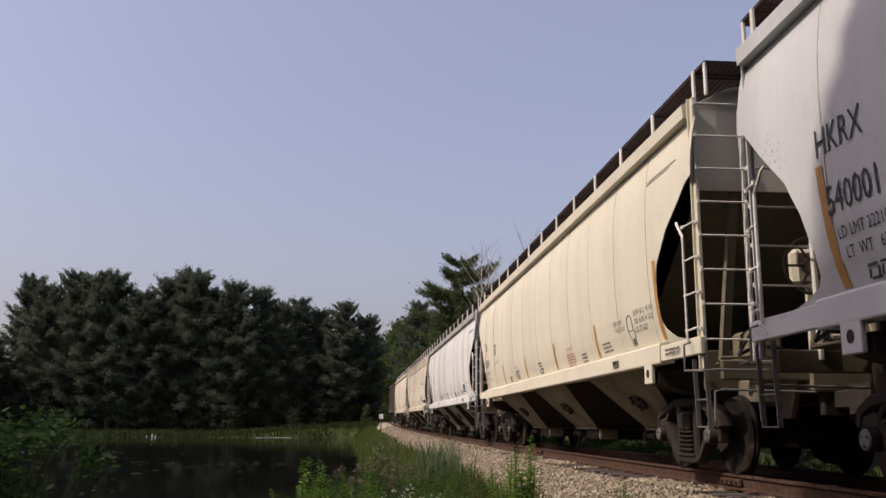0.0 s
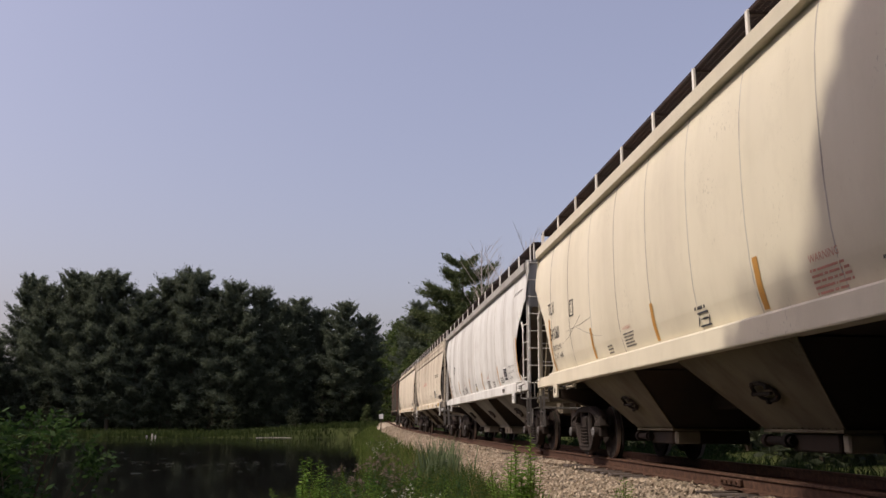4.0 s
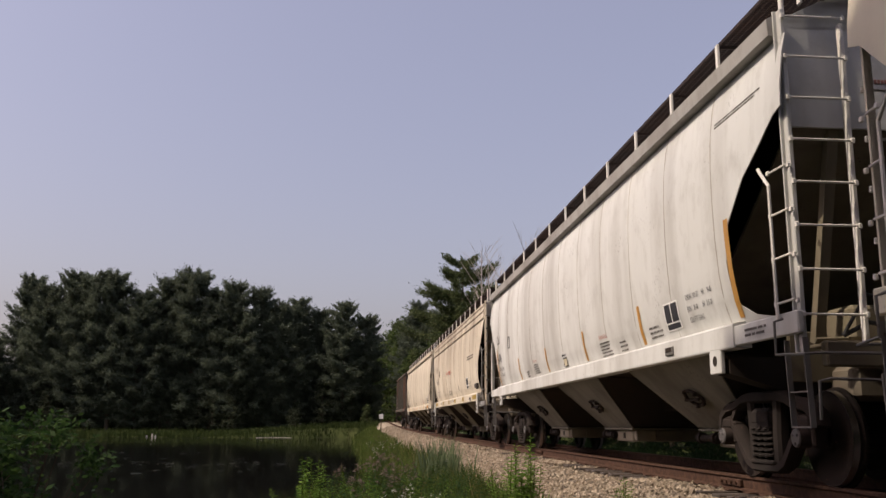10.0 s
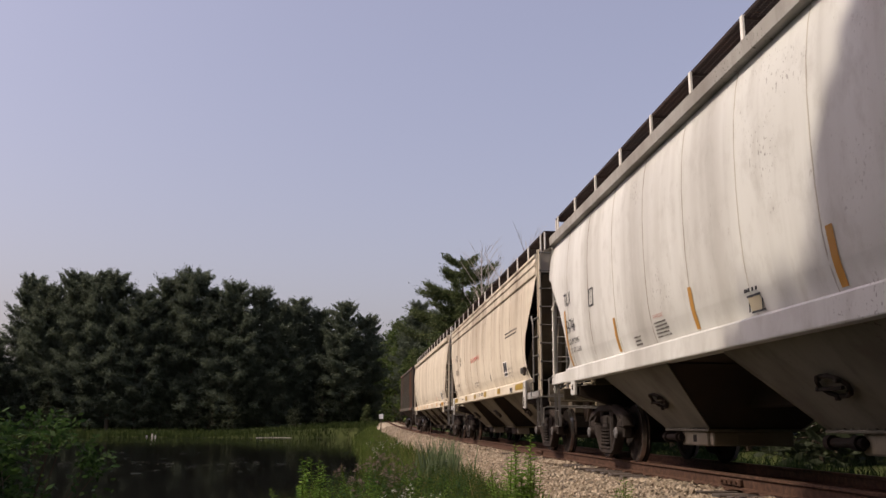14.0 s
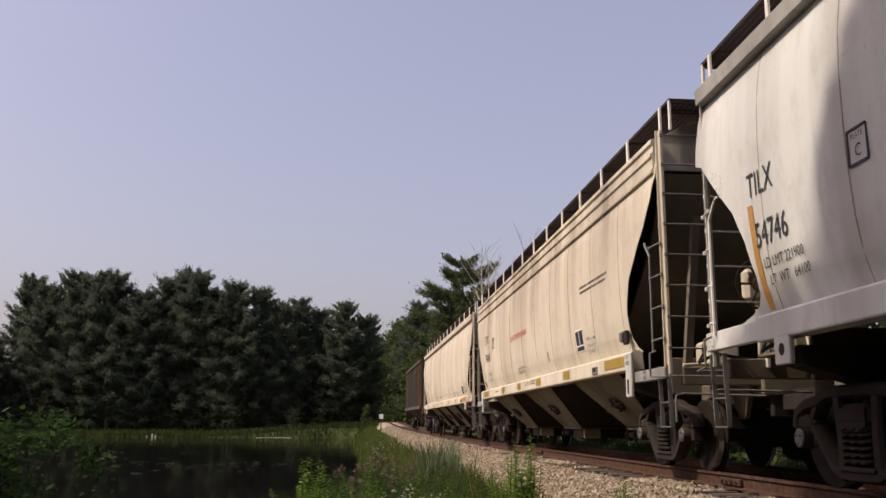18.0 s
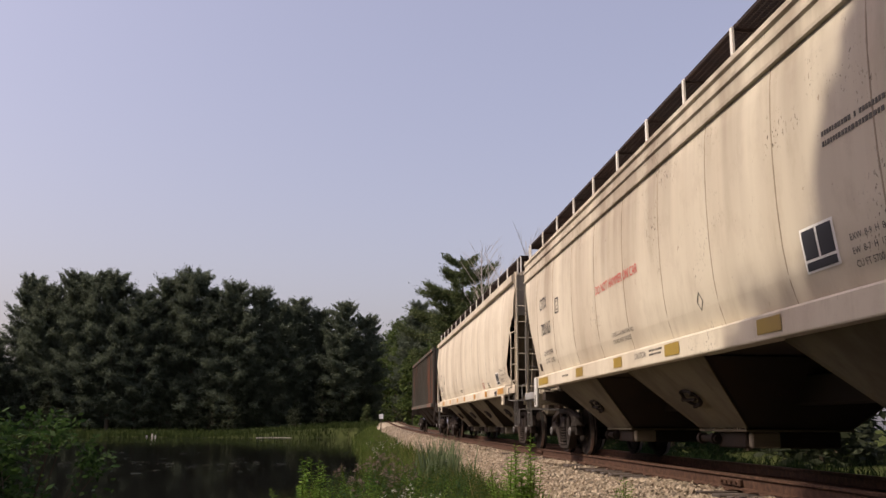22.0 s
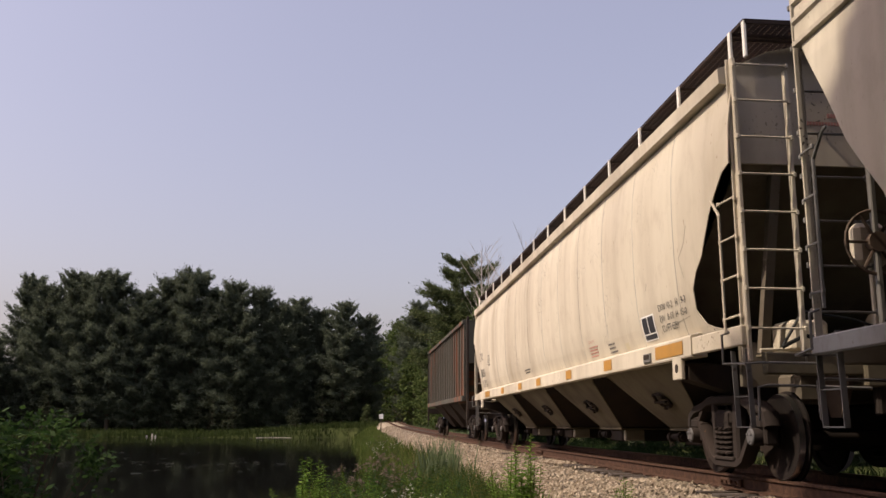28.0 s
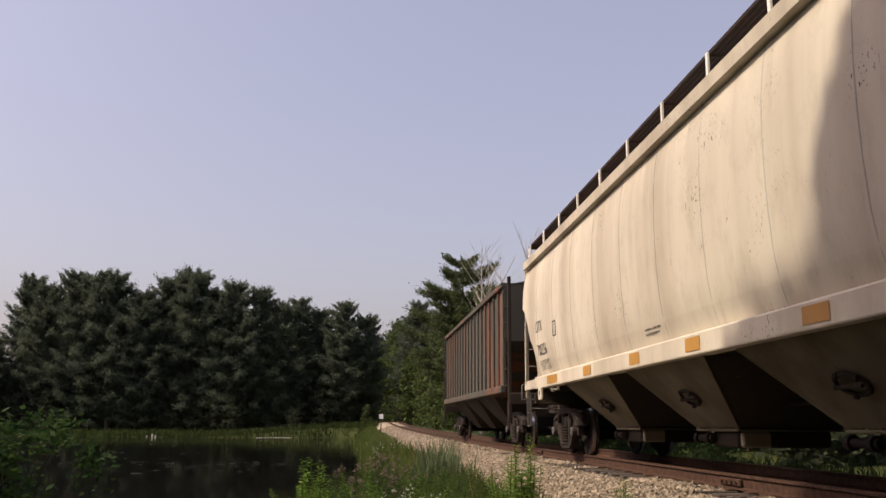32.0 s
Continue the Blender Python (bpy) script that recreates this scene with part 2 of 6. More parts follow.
# ------------------------------------------------------------------ mesh building
class Mesh:
    """Collects simple solids into one mesh."""

    def __init__(self):
        self.v, self.f = [], []

    def add(self, verts, faces):
        o = len(self.v)
        self.v += [tuple(p) for p in verts]
        self.f += [tuple(i + o for i in q) for q in faces]
        return self

    def box(self, c, s, b=0.0, m=None):
        """A box of size s about c, its edges chamfered by b."""
        h = [v / 2 for v in s]
        b = min(b, min(h) * 0.6)
        vs, fs = [], []
        if b <= 0:
            for sx in (-1, 1):
                for sy in (-1, 1):
                    for sz in (-1, 1):
                        vs.append((sx * h[0], sy * h[1], sz * h[2]))
            fs = [(0, 1, 3, 2), (4, 6, 7, 5), (0, 4, 5, 1), (2, 3, 7, 6), (0, 2, 6, 4), (1, 5, 7, 3)]
        else:
            idx = {}
            for sx in (-1, 1):
                for sy in (-1, 1):
                    for sz in (-1, 1):
                        sg = (sx, sy, sz)
                        for a in range(3):
                            idx[sg + (a,)] = len(vs)
                            vs.append(tuple(sg[i] * (h[i] if i == a else h[i] - b) for i in range(3)))
            for a in range(3):
                i, j = (a + 1) % 3, (a + 2) % 3
                for s_ in (-1, 1):
                    q = []
                    for p, r in ((-1, -1), (1, -1), (1, 1), (-1, 1)):
                        sg = [0, 0, 0]
                        sg[a], sg[i], sg[j] = s_, p, r
                        q.append(idx[tuple(sg) + (a,)])
                    fs.append(tuple(q) if s_ > 0 else tuple(q[::-1]))
                for p in (-1, 1):
                    for r in (-1, 1):
                        lo, hi = [0, 0, 0], [0, 0, 0]
                        lo[a], hi[a] = -1, 1
                        lo[i] = hi[i] = p
                        lo[j] = hi[j] = r
                        q = (idx[tuple(lo) + (i,)], idx[tuple(hi) + (i,)], idx[tuple(hi) + (j,)], idx[tuple(lo) + (j,)])
                        fs.append(q if p * r > 0 else q[::-1])
            for sx in (-1, 1):
                for sy in (-1, 1):
                    for sz in (-1, 1):
                        q = tuple(idx[(sx, sy, sz, a)] for a in range(3))
                        fs.append(q if sx * sy * sz > 0 else q[::-1])
        if m is not None:
            vs = [m @ Vector(p) for p in vs]
        return self.add([(p[0] + c[0], p[1] + c[1], p[2] + c[2]) for p in vs], fs)

    def beam(self, p0, p1, w, d, up=(0, 0, 1)):
        """A bar of section w x d from p0 to p1."""
        p0, p1 = Vector(p0), Vector(p1)
        a = (p1 - p0).normalized()
        s = a.cross(Vector(up))
        s = s.normalized() if s.length > 1e-4 else a.orthogonal().normalized()
        n = s.cross(a)
        vs = [p + s * (i * w / 2) + n * (j * d / 2) for p in (p0, p1) for i, j in ((-1, -1), (1, -1), (1, 1), (-1, 1))]
        return self.add(vs, [(0, 1, 2, 3), (7, 6, 5, 4), (0, 4, 5, 1), (1, 5, 6, 2), (2, 6, 7, 3), (3, 7, 4, 0)])

    def rod(self, pts, r, n=8, r1=None):
        """A round rod through pts, tapering to r1."""
        pts = [Vector(p) for p in pts]
        r1 = r if r1 is None else r1
        vs, fs = [], []
        ref = None
        for i, p in enumerate(pts):
            a = (pts[min(i + 1, len(pts) - 1)] - pts[max(i - 1, 0)]).normalized()
            s = a.orthogonal().normalized() if ref is None else (ref - a * ref.dot(a)).normalized()
            ref = s
            q = a.cross(s)
            rad = r + (r1 - r) * i / max(len(pts) - 1, 1)
            vs += [p + (s * math.cos(k * math.tau / n) + q * math.sin(k * math.tau / n)) * rad for k in range(n)]
        for i in range(len(pts) - 1):
            for k in range(n):
                fs.append((i * n + k, i * n + (k + 1) % n, (i + 1) * n + (k + 1) % n, (i + 1) * n + k))
        fs += [tuple(range(n))[::-1], tuple(range((len(pts) - 1) * n, len(pts) * n))]
        return self.add(vs, fs)

    def cast(self, pts, w, d):
        """A cast beam through (x, y, z) points of one upright plane: half width w in the plane, half depth d along x."""
        pts, vs, fs = [Vector(p) for p in pts], [], []
        ring = ((1, 0.55), (0.6, 1), (-0.6, 1), (-1, 0.55), (-1, -0.55), (-0.6, -1), (0.6, -1), (1, -0.55))
        for i, p in enumerate(pts):
            a = (pts[min(i + 1, len(pts) - 1)] - pts[max(i - 1, 0)]).normalized()
            n = Vector((0, -a.z, a.y))
            vs += [p + n * (w * u) + Vector((d * v, 0, 0)) for u, v in ring]
        for i in range(len(pts) - 1):
            fs += [(i * 8 + k, i * 8 + (k + 1) % 8, i * 8 + 8 + (k + 1) % 8, i * 8 + 8 + k) for k in range(8)]
        fs += [tuple(range(8))[::-1], tuple(range(len(pts) * 8 - 8, len(pts) * 8))]
        return self.add(vs, fs)

    def lathe(self, profile, n=24, c=(0, 0, 0), caps=True):
        """Turns (radius, x) pairs round the x axis."""
        vs = [(c[0] + x, c[1] + r * math.cos(k * math.tau / n), c[2] + r * math.sin(k * math.tau / n)) for r, x in profile for k in range(n)]
        fs = [(i * n + k, (i + 1) * n + k, (i + 1) * n + (k + 1) % n, i * n + (k + 1) % n) for i in range(len(profile) - 1) for k in range(n)]
        if caps:
            fs += [tuple(range(n)), tuple(range((len(profile) - 1) * n, len(profile) * n))[::-1]]
        return self.add(vs, fs)

    def prism(self, poly, x0, x1):
        """Extrudes a (y, z) outline from x0 to x1."""
        n = len(poly)
        vs = [(x, y, z) for x in (x0, x1) for y, z in poly]
        fs = [tuple(range(n))[::-1], tuple(range(n, 2 * n))] + [(i, (i + 1) % n, n + (i + 1) % n, n + i) for i in range(n)]
        return self.add(vs, fs)

    def prism_y(self, poly, y0, y1):
        """Extrudes an (x, z) outline from y0 to y1."""
        n = len(poly)
        vs = [(x, y, z) for y in (y0, y1) for x, z in poly]
        fs = [tuple(range(n)), tuple(range(n, 2 * n))[::-1]] + [(i, n + i, n + (i + 1) % n, (i + 1) % n) for i in range(n)]
        return self.add(vs, fs)

    def mesh(self, name, mat, smooth=False):
        me = bpy.data.meshes.new(name)
        me.from_pydata(self.v, [], self.f)
        me.materials.append(mat)
        if smooth:
            me.polygons.foreach_set("use_smooth", [True] * len(me.polygons))
            me.set_sharp_from_angle(angle=radians(35))
        me.update()
        return me


def part(name, geo, mat, parent, label="", smooth=False):
    """Links geometry as one mesh object under a thing or a part."""
    ob = new(name, geo if isinstance(geo, bpy.types.Mesh) else geo.mesh(name, mat, smooth))
    ob.parent = parent
    return tagged(ob, label)


def thing(name, label, category, group="", kind="", at=None):
    ob = new(name)
    ob.empty_display_size = 0.2
    if at is not None:
        ob.matrix_world = at
    return tagged(ob, label, category, group, kind)


def solid(name, geo, mat, label, category="", group="", kind="", smooth=False):
    return tagged(new(name, geo.mesh(name, mat, smooth)), label, category, group, kind)


# ------------------------------------------------------------------ ground and pond
WATER_Z = -1.05


def smooth(a, b, v):
    k = np.clip((np.asarray(v, float) - a) / (b - a), 0, 1)
    return k * k * (3 - 2 * k)


def pond_edge(y):
    """Distance of the near shore to the left of the track, by y."""
    return 4.95 + 14 * (1 - smooth(4, 17, y)) + 0.25 * np.sin(y * 0.21) + 0.15 * np.sin(y * 0.57 + 1) + 30 * smooth(136, 150, y)


def far_shore(x):
    return 139 + 2.5 * np.sin(x * 0.07) + 1.2 * np.sin(x * 0.23 + 2) + 0.10 * np.abs(x + 30)


def ground_z(x, y):
    x, y = np.asarray(x, float), np.asarray(y, float)
    lat = x - track_x(y)
    up = rise(np.clip(y, 0, 400))
    a = np.abs(lat)
    bed = -0.36 - 0.42 * smooth(1.3, 2.7, a) - 0.04 * smooth(2.6, 4.5, a)
    left = -0.82 - 0.16 * smooth(4.0, 6.5, -lat)
    d = -lat - pond_edge(y)
    wet = smooth(-1.2, 1.6, d) * smooth(0, 5, far_shore(x) - y) * smooth(-14, -8, y) * smooth(150, 135, -x)
    left = left * (1 - wet) + (WATER_Z - 0.6) * wet
    land = np.where(lat < 0, left, -0.82 + 0.5 * smooth(6, 14, lat))
    z = np.where(a < 2.9, bed, land + (bed - land) * (1 - smooth(2.9, 4.6, a)))
    z = z + up * (1 - smooth(8, 30, a)) * np.where(wet > 0.01, 1 - wet, 1)
    far = smooth(0, 8, y - far_shore(x)) * smooth(6, 14, -lat)
    z = z * (1 - far) + (WATER_Z + 0.25 + 0.02 * np.clip(y - far_shore(x), 0, 60)) * far
    return z + 0.05 * np.sin(x * 1.3 + y * 0.7) * np.sin(y * 0.9 - x * 0.4) * smooth(2.8, 4.0, a) * (1 - wet)


def spread(near, far, step, grow):
    v, s, out = near, step, [near]
    while v < far:
        s *= grow
        v += s
        out.append(v)
    return out


_px = list(np.arange(-14, 18, 0.4))
_gx = [-v for v in spread(14.4, 2500, 0.5, 1.12)][::-1] + _px + spread(18, 2500, 0.5, 1.12)
_gy = [-v for v in spread(10.6, 2500, 0.6, 1.15)][::-1] + list(np.arange(-10, 70, 0.6)) + list(np.arange(70, 190, 1.5)) + spread(190, 3000, 1.6, 1.12)
_X, _Y = np.meshgrid(_gx, _gy)
_Z = ground_z(_X, _Y)
_nx, _ny = len(_gx), len(_gy)
_g = Mesh()
_g.v = list(zip(_X.ravel().tolist(), _Y.ravel().tolist(), _Z.ravel().tolist()))
_g.f = [(j * _nx + i, j * _nx + i + 1, (j + 1) * _nx + i + 1, (j + 1) * _nx + i) for j in range(_ny - 1) for i in range(_nx - 1)]
ground = solid("ground", _g, SOIL, "uneven grassy ground of a railway embankment and meadow", kind="structure", smooth=True)
_w = Mesh().add([(-175, -20, WATER_Z), (12, -20, WATER_Z), (12, 165, WATER_Z), (-175, 165, WATER_Z)], [(0, 1, 2, 3)])
pond = solid("water", _w, WATER, "dark still pond water beside the railway", kind="structure")

# ------------------------------------------------------------------ track
_us = list(np.arange(-60, 60, 1.0)) + list(np.arange(60, 300, 2.0))


def swept(profile, us, closed=True):
    """Sweeps (lateral, z) pairs along the track."""
    g, n = Mesh(), len(profile)
    for u in us:
        g.v += [tuple(track(u, a, z)) for a, z in profile]
    for i in range(len(us) - 1):
        for k in range(n if closed else n - 1):
            g.f.append((i * n + k, i * n + (k + 1) % n, (i + 1) * n + (k + 1) % n, (i + 1) * n + k))
    return g


_bed = swept([(-2.75, -0.72), (-2.25, -0.52), (-1.75, -0.30), (-1.40, -0.265), (1.40, -0.265), (1.75, -0.30), (2.25, -0.52), (2.75, -0.72)], _us, False)
ballast_bed = solid("ballast_bed", _bed, BED, "tan crushed stone ballast bed under the track", kind="structure", smooth=True)
RAIL_HEAD = [(-0.036, 0.0), (0.036, 0.0), (0.037, -0.03), (0.012, -0.045), (0.010, -0.145), (0.07, -0.162), (0.07, -0.175), (-0.07, -0.175), (-0.07, -0.162), (-0.010, -0.145), (-0.012, -0.045), (-0.037, -0.03)]
railway = thing("railway_track", "single railway track with rusty rails on dark wooden ties", "railway track", kind="structure")
for side in (-1, 1):
    g = swept([(side * 0.755 + a, z) for a, z in RAIL_HEAD], _us)
    part("rail", g, RAILRUST, railway, "rusty steel rail")
_r = random.Random(5)
_tie = Mesh().box((0, 0, 0), (2.6, 0.22, 0.18), 0.012).mesh("tie", TIEWOOD)
_plate = Mesh().box((0, 0, 0), (0.36, 0.19, 0.02), 0.005).mesh("tie_plate", RAILRUST)
for i in range(230):
    u = -12 + i * 0.53
    ob = part("tie", _tie, TIEWOOD, railway)
    ob.matrix_basis = Matrix.Translation(track(u, _r.uniform(-0.05, 0.05), -0.278 + _r.uniform(-0.01, 0.008))) @ pose(0, 0, 0, 0, 0, math.degrees(np.interp(u, U, _h)) + _r.uniform(-1.2, 1.2))
    if 8 < u < 45:
        pl = part("tie_plate", _plate, RAILRUST, ob)
        pl.matrix_basis = pose(-0.755, 0, 0.098)
_jb = Mesh().box((0, 0, 0), (0.05, 0.62, 0.085), 0.01)
for k in range(4):
    _jb.rod([(-0.05, -0.22 + k * 0.146, 0), (0.03, -0.22 + k * 0.146, 0)], 0.02, 6)
_jm = _jb.mesh("joint_bar", RAILRUST)
for u in (10.9, 22.8):
    j = part("joint_bar", _jm, RAILRUST, railway, "bolted rusty joint bar")
    j.matrix_basis = Matrix.Translation(track(u, -0.79, -0.095))


# ------------------------------------------------------------------ trees
def needles(geo, rng, c, r, n, size, flat=0.5, thin=0.45):
    """A clump of n small pointed leaves about c."""
    for _ in range(n):
        d = Vector((rng.gauss(0, 1), rng.gauss(0, 1), rng.gauss(0, flat)))
        p = Vector(c) + d * (r * 0.55)
        a = Vector((rng.uniform(-1, 1), rng.uniform(-1, 1), rng.uniform(-0.4, 0.7))).normalized()
        b = a.cross(Vector((rng.uniform(-1, 1), rng.uniform(-1, 1), rng.uniform(-1, 1)))).normalized()
        s = size * rng.uniform(0.6, 1.4)
        geo.add([p - a * s, p + b * s * thin, p + a * s, p - b * s * thin], [(0, 1, 2, 3)])


def plume(geo, rng, c, along, r, n, size):
    """A tuft of n needle sprays about c that point along its bough and up."""
    side = along.cross(Vector((0, 0, 1)))
    for _ in range(n):
        p = c + along * (rng.gauss(0, 0.60) * r) + side * (rng.gauss(0, 0.55) * r) + Vector((0, 0, rng.gauss(0, 0.32) * r))
        a = (along + Vector((rng.gauss(0, 0.75), rng.gauss(0, 0.75), rng.gauss(0.1, 0.55)))).normalized()
        b = a.cross(Vector((rng.gauss(0, 1), rng.gauss(0, 1), rng.gauss(0, 1)))).normalized()
        k = size * rng.uniform(0.6, 1.4)
        geo.add([p - a * k, p + b * k * 0.26, p + a * k, p - b * k * 0.26], [(0, 1, 2, 3)])


def pine(seed, height, spread_, bare=0.12, count=24, per=13, size=0.30, power=0.6, sweep=1.0, limbs=5):
    """A white pine: whorls of boughs, level below and sweeping up towards a blunt top, each a row of plumes."""
    rng = random.Random(seed)
    trunk, crown = Mesh(), Mesh()
    lean = rng.uniform(-0.02, 0.02)
    trunk.rod([(lean * z * height, 0, z * height) for z in (0, 0.3, 0.6, 0.85, 1.0)], height * 0.014 + 0.05, 8, 0.03)
    lobes = [(rng.uniform(0, math.tau), rng.uniform(0.7, 1.25)) for _ in range(5)]
    for i in range(count):
        k = bare + (1 - bare) * (max(0.0, i + rng.uniform(-0.25, 0.25)) / count) ** 0.85
        k = min(max(k, bare), 0.96)
        f = (k - bare) / (1 - bare)
        prof = (1 - f) ** power * (0.62 + 0.38 * min(1, f / 0.35)) * rng.uniform(0.82, 1.12)
        turn = rng.uniform(0, math.tau)
        for n in range(limbs + rng.choice((0, 0, 1))):
            az = turn + n * math.tau / limbs + rng.gauss(0, 0.3)
            wide = 1.0 + 0.5 * max(math.cos(az - a) * (w - 0.9) for a, w in lobes)
            ln = spread_ * prof * wide * rng.uniform(0.55, 1.15) + 0.4
            rise_ = sweep * (0.04 + 0.42 * f ** 1.5 + rng.gauss(0, 0.13))
            root = Vector((lean * k * height, 0, k * height))
            out = Vector((math.cos(az), math.sin(az), 0))
            knee = root + out * (ln * 0.55) + Vector((0, 0, ln * 0.55 * rise_ * 0.55))
            tip = root + out * ln + Vector((0, 0, ln * (rise_ + 0.10)))
            trunk.rod([root, knee, tip], 0.05 + 0.004 * height * (1 - k), 4, 0.012)
            m = max(3, int(ln * 3.2))
            for j in range(m):
                q = 0.22 + 0.78 * (j + rng.random()) / m
                c = root.lerp(knee, q / 0.55) if q < 0.55 else knee.lerp(tip, (q - 0.55) / 0.45)
                off = rng.gauss(0, 0.16) * ln * (1.15 - q)
                way = (tip - knee).normalized()
                c = c + way.cross(Vector((0, 0, 1))) * off + Vector((0, 0, rng.uniform(0, 0.25)))
                plume(crown, rng, c, (way + Vector((-out.y, out.x, 0)) * (0.5 * off / (0.2 + abs(off)))).normalized(), 0.50 + 0.055 * ln, per, size)
    plume(crown, rng, Vector((lean * height, 0, height * 0.965)), Vector((0.3, 0, 0.8)), 0.7, per * 2, size)
    return trunk, crown


def broadleaf(seed, height, spread_, clumps=90, leaf_size=0.16, bare=0.15, per=60):
    """A broad-leaved tree: a forked trunk and clumps of leaves on its limbs."""
    rng = random.Random(seed)
    trunk, crown = Mesh(), Mesh()
    trunk.rod([(0, 0, 0), (0.1, 0.05, height * 0.35), (0.0, 0.1, height * 0.7), (0.1, 0, height * 0.95)], height * 0.013 + 0.04, 8, 0.03)
    for i in range(clumps):
        k = bare + (1 - bare) * rng.random() ** 0.85
        prof = math.sin(math.pi * min(1, 0.12 + 0.88 * (k - bare) / (1 - bare)) ** 0.8) ** 0.6 if k < 1 else 0
        az, rr = rng.uniform(0, math.tau), spread_ * prof * rng.uniform(0.35, 1.05)
        c = Vector((math.cos(az) * rr, math.sin(az) * rr, k * height))
        root = Vector((0, 0, max(0.1, k - 0.18) * height))
        trunk.rod([root, root.lerp(c, 0.5) + Vector((0, 0, 0.1)), c], 0.02 + height * 0.003, 4, 0.008)
        needles(crown, rng, c, spread_ * 0.26 * rng.uniform(0.6, 1.3), per, leaf_size, 0.75)
    return trunk, crown


def stand(name, made, leafmat, barkmat, label, category, group):
    t = thing(name, label, category, group)
    part("trunk", made[0].mesh("trunk", barkmat), barkmat, t)
    part("crown", made[1].mesh("crown", leafmat), leafmat, t)
    return t


def plant_at(master, x, y, s=1.0, rz=0.0):
    """A copy of a tree at a place, its size times s."""
    c = copy_thing(master, pose(x, y, float(ground_z(x, y)) - 0.05, 0, 0, rz))
    c.scale = (s, s, s)
    return c


def discard(master):
    for o in (*master.children_recursive, master):
        bpy.data.objects.remove(o)


pines = [stand("pine_tree", pine(11 + i, 24, sp, bare, 30, 42, 0.22, pw), PINE, BARK, "tall dark green white pine across the pond", "tree", "pines across the pond")
         for i, (sp, bare, pw) in enumerate(((5.3, 0.06, 0.40), (5.0, 0.08, 0.44), (5.7, 0.05, 0.38), (4.7, 0.08, 0.47)))]
back = [stand("pine_tree", pine(61 + i, 24, 6.0, 0.03, 20, 12, 0.6, 0.5), PINE, BARK, "dark background pine, some behind the pond, some unseen behind the camera", "tree", "woods behind the pond") for i in range(2)]
thickets = [stand("broadleaf_tree", broadleaf(91 + i, 15, 4.6, 120, 0.34, 0.02, 55), THICKET, BARK, "leafy tree darkened in colour for the shade of the woods", "tree", "trees at the edge of the woods") for i in range(2)]
broads = [stand("broadleaf_tree", broadleaf(31 + i, 15, sp, 120, 0.30, 0.04, 50), BROAD, BARK, "leafy green broad-leaved tree at the edge of the woods", "tree", "trees at the edge of the woods")
          for i, sp in enumerate((4.2, 3.4, 4.8))]

# skyline across the pond: place along x and height of each crown
_r = random.Random(8)
SKYLINE = [(-71, 12), (-66, 13), (-61.8, 15.5), (-57.6, 26.0), (-54.3, 24.4), (-50.0, 26.4), (-46.6, 26.0), (-43.0, 26.2), (-38.6, 23.2), (-34.6, 25.8), (-30.2, 26.8), (-26.6, 23.6), (-23.3, 24.8), (-19.0, 24.0), (-15.4, 21.4), (-12.8, 22.6), (-9.0, 20.8), (-5.0, 21.0), (-1.4, 18.6)]
for i, (x, h) in enumerate(SKYLINE):
    plant_at(pines[i % 4], x, 153 + _r.uniform(-2, 2), h / 24, _r.uniform(0, 360))
for i in range(40):
    x = -112 + i * 2.9 + _r.uniform(-1.2, 1.2)
    h = (10.5 if x < -60 else 20 if x < -30 else 17.5 if x < -12 else 15) + _r.uniform(-2, 2)
    plant_at(_r.choice(back), x, 163 + _r.uniform(0, 20), h / 24, _r.uniform(0, 360))
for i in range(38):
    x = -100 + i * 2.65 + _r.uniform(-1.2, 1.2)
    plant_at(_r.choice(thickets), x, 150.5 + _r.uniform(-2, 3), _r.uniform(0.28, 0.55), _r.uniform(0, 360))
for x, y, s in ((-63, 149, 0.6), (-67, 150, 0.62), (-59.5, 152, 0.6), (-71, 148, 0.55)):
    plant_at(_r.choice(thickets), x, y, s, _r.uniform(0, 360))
# woods to the right of the track
for x, y, h, kind in ((13.5, 97, 15, 1), (9.5, 112, 13, 1), (8.6, 122, 12.0, 1), (11.5, 126, 17, 0), (7.9, 134, 11, 1), (10.5, 140, 18, 0), (7.9, 150, 20.5, 0), (6.7, 146, 12, 1),
                      (7.0, 160, 19, 0), (5.8, 172, 19, 1), (6.5, 186, 21, 0), (4.8, 200, 20, 0), (14, 112, 17, 0), (15, 130, 18, 1), (14, 150, 20, 0), (12, 170, 20, 0), (16, 92, 14, 1), (19, 84, 13, 1), (12.8, 108, 17, 1), (10.4, 118, 16, 0), (9.2, 100, 7, 1), (8.2, 116, 6, 1)):
    m = _r.choice(pines) if kind == 0 else _r.choice(broads)
    plant_at(m, x, y, h / (24 if kind == 0 else 15), _r.uniform(0, 360))
for i in range(14):
    plant_at(_r.choice(back), -14 + i * 2.1 + _r.uniform(-0.8, 0.8), 232 + _r.uniform(-6, 12), _r.uniform(0.72, 0.9), _r.uniform(0, 360))
layered = stand("pine_tree", pine(5, 24, 8.6, 0.2, 13, 56, 0.20, 0.45, 0.7, 5), SUNPINE, BARK, "white pine with level layered limbs behind the track", "tree", "trees at the edge of the woods")
plant_at(layered, 10.5, 104, 20.6 / 24, 200)
discard(layered)
lit = stand("broadleaf_tree", broadleaf(77, 15, 4.0, 90, 0.5, 0.02, 50), SUNPINE, BARK, "pale green bush at the end of the track, sunlight in its leaf colour", "tree", "trees at the edge of the woods")
plant_at(lit, -0.75, 144.5, 0.22, 40)
discard(lit)
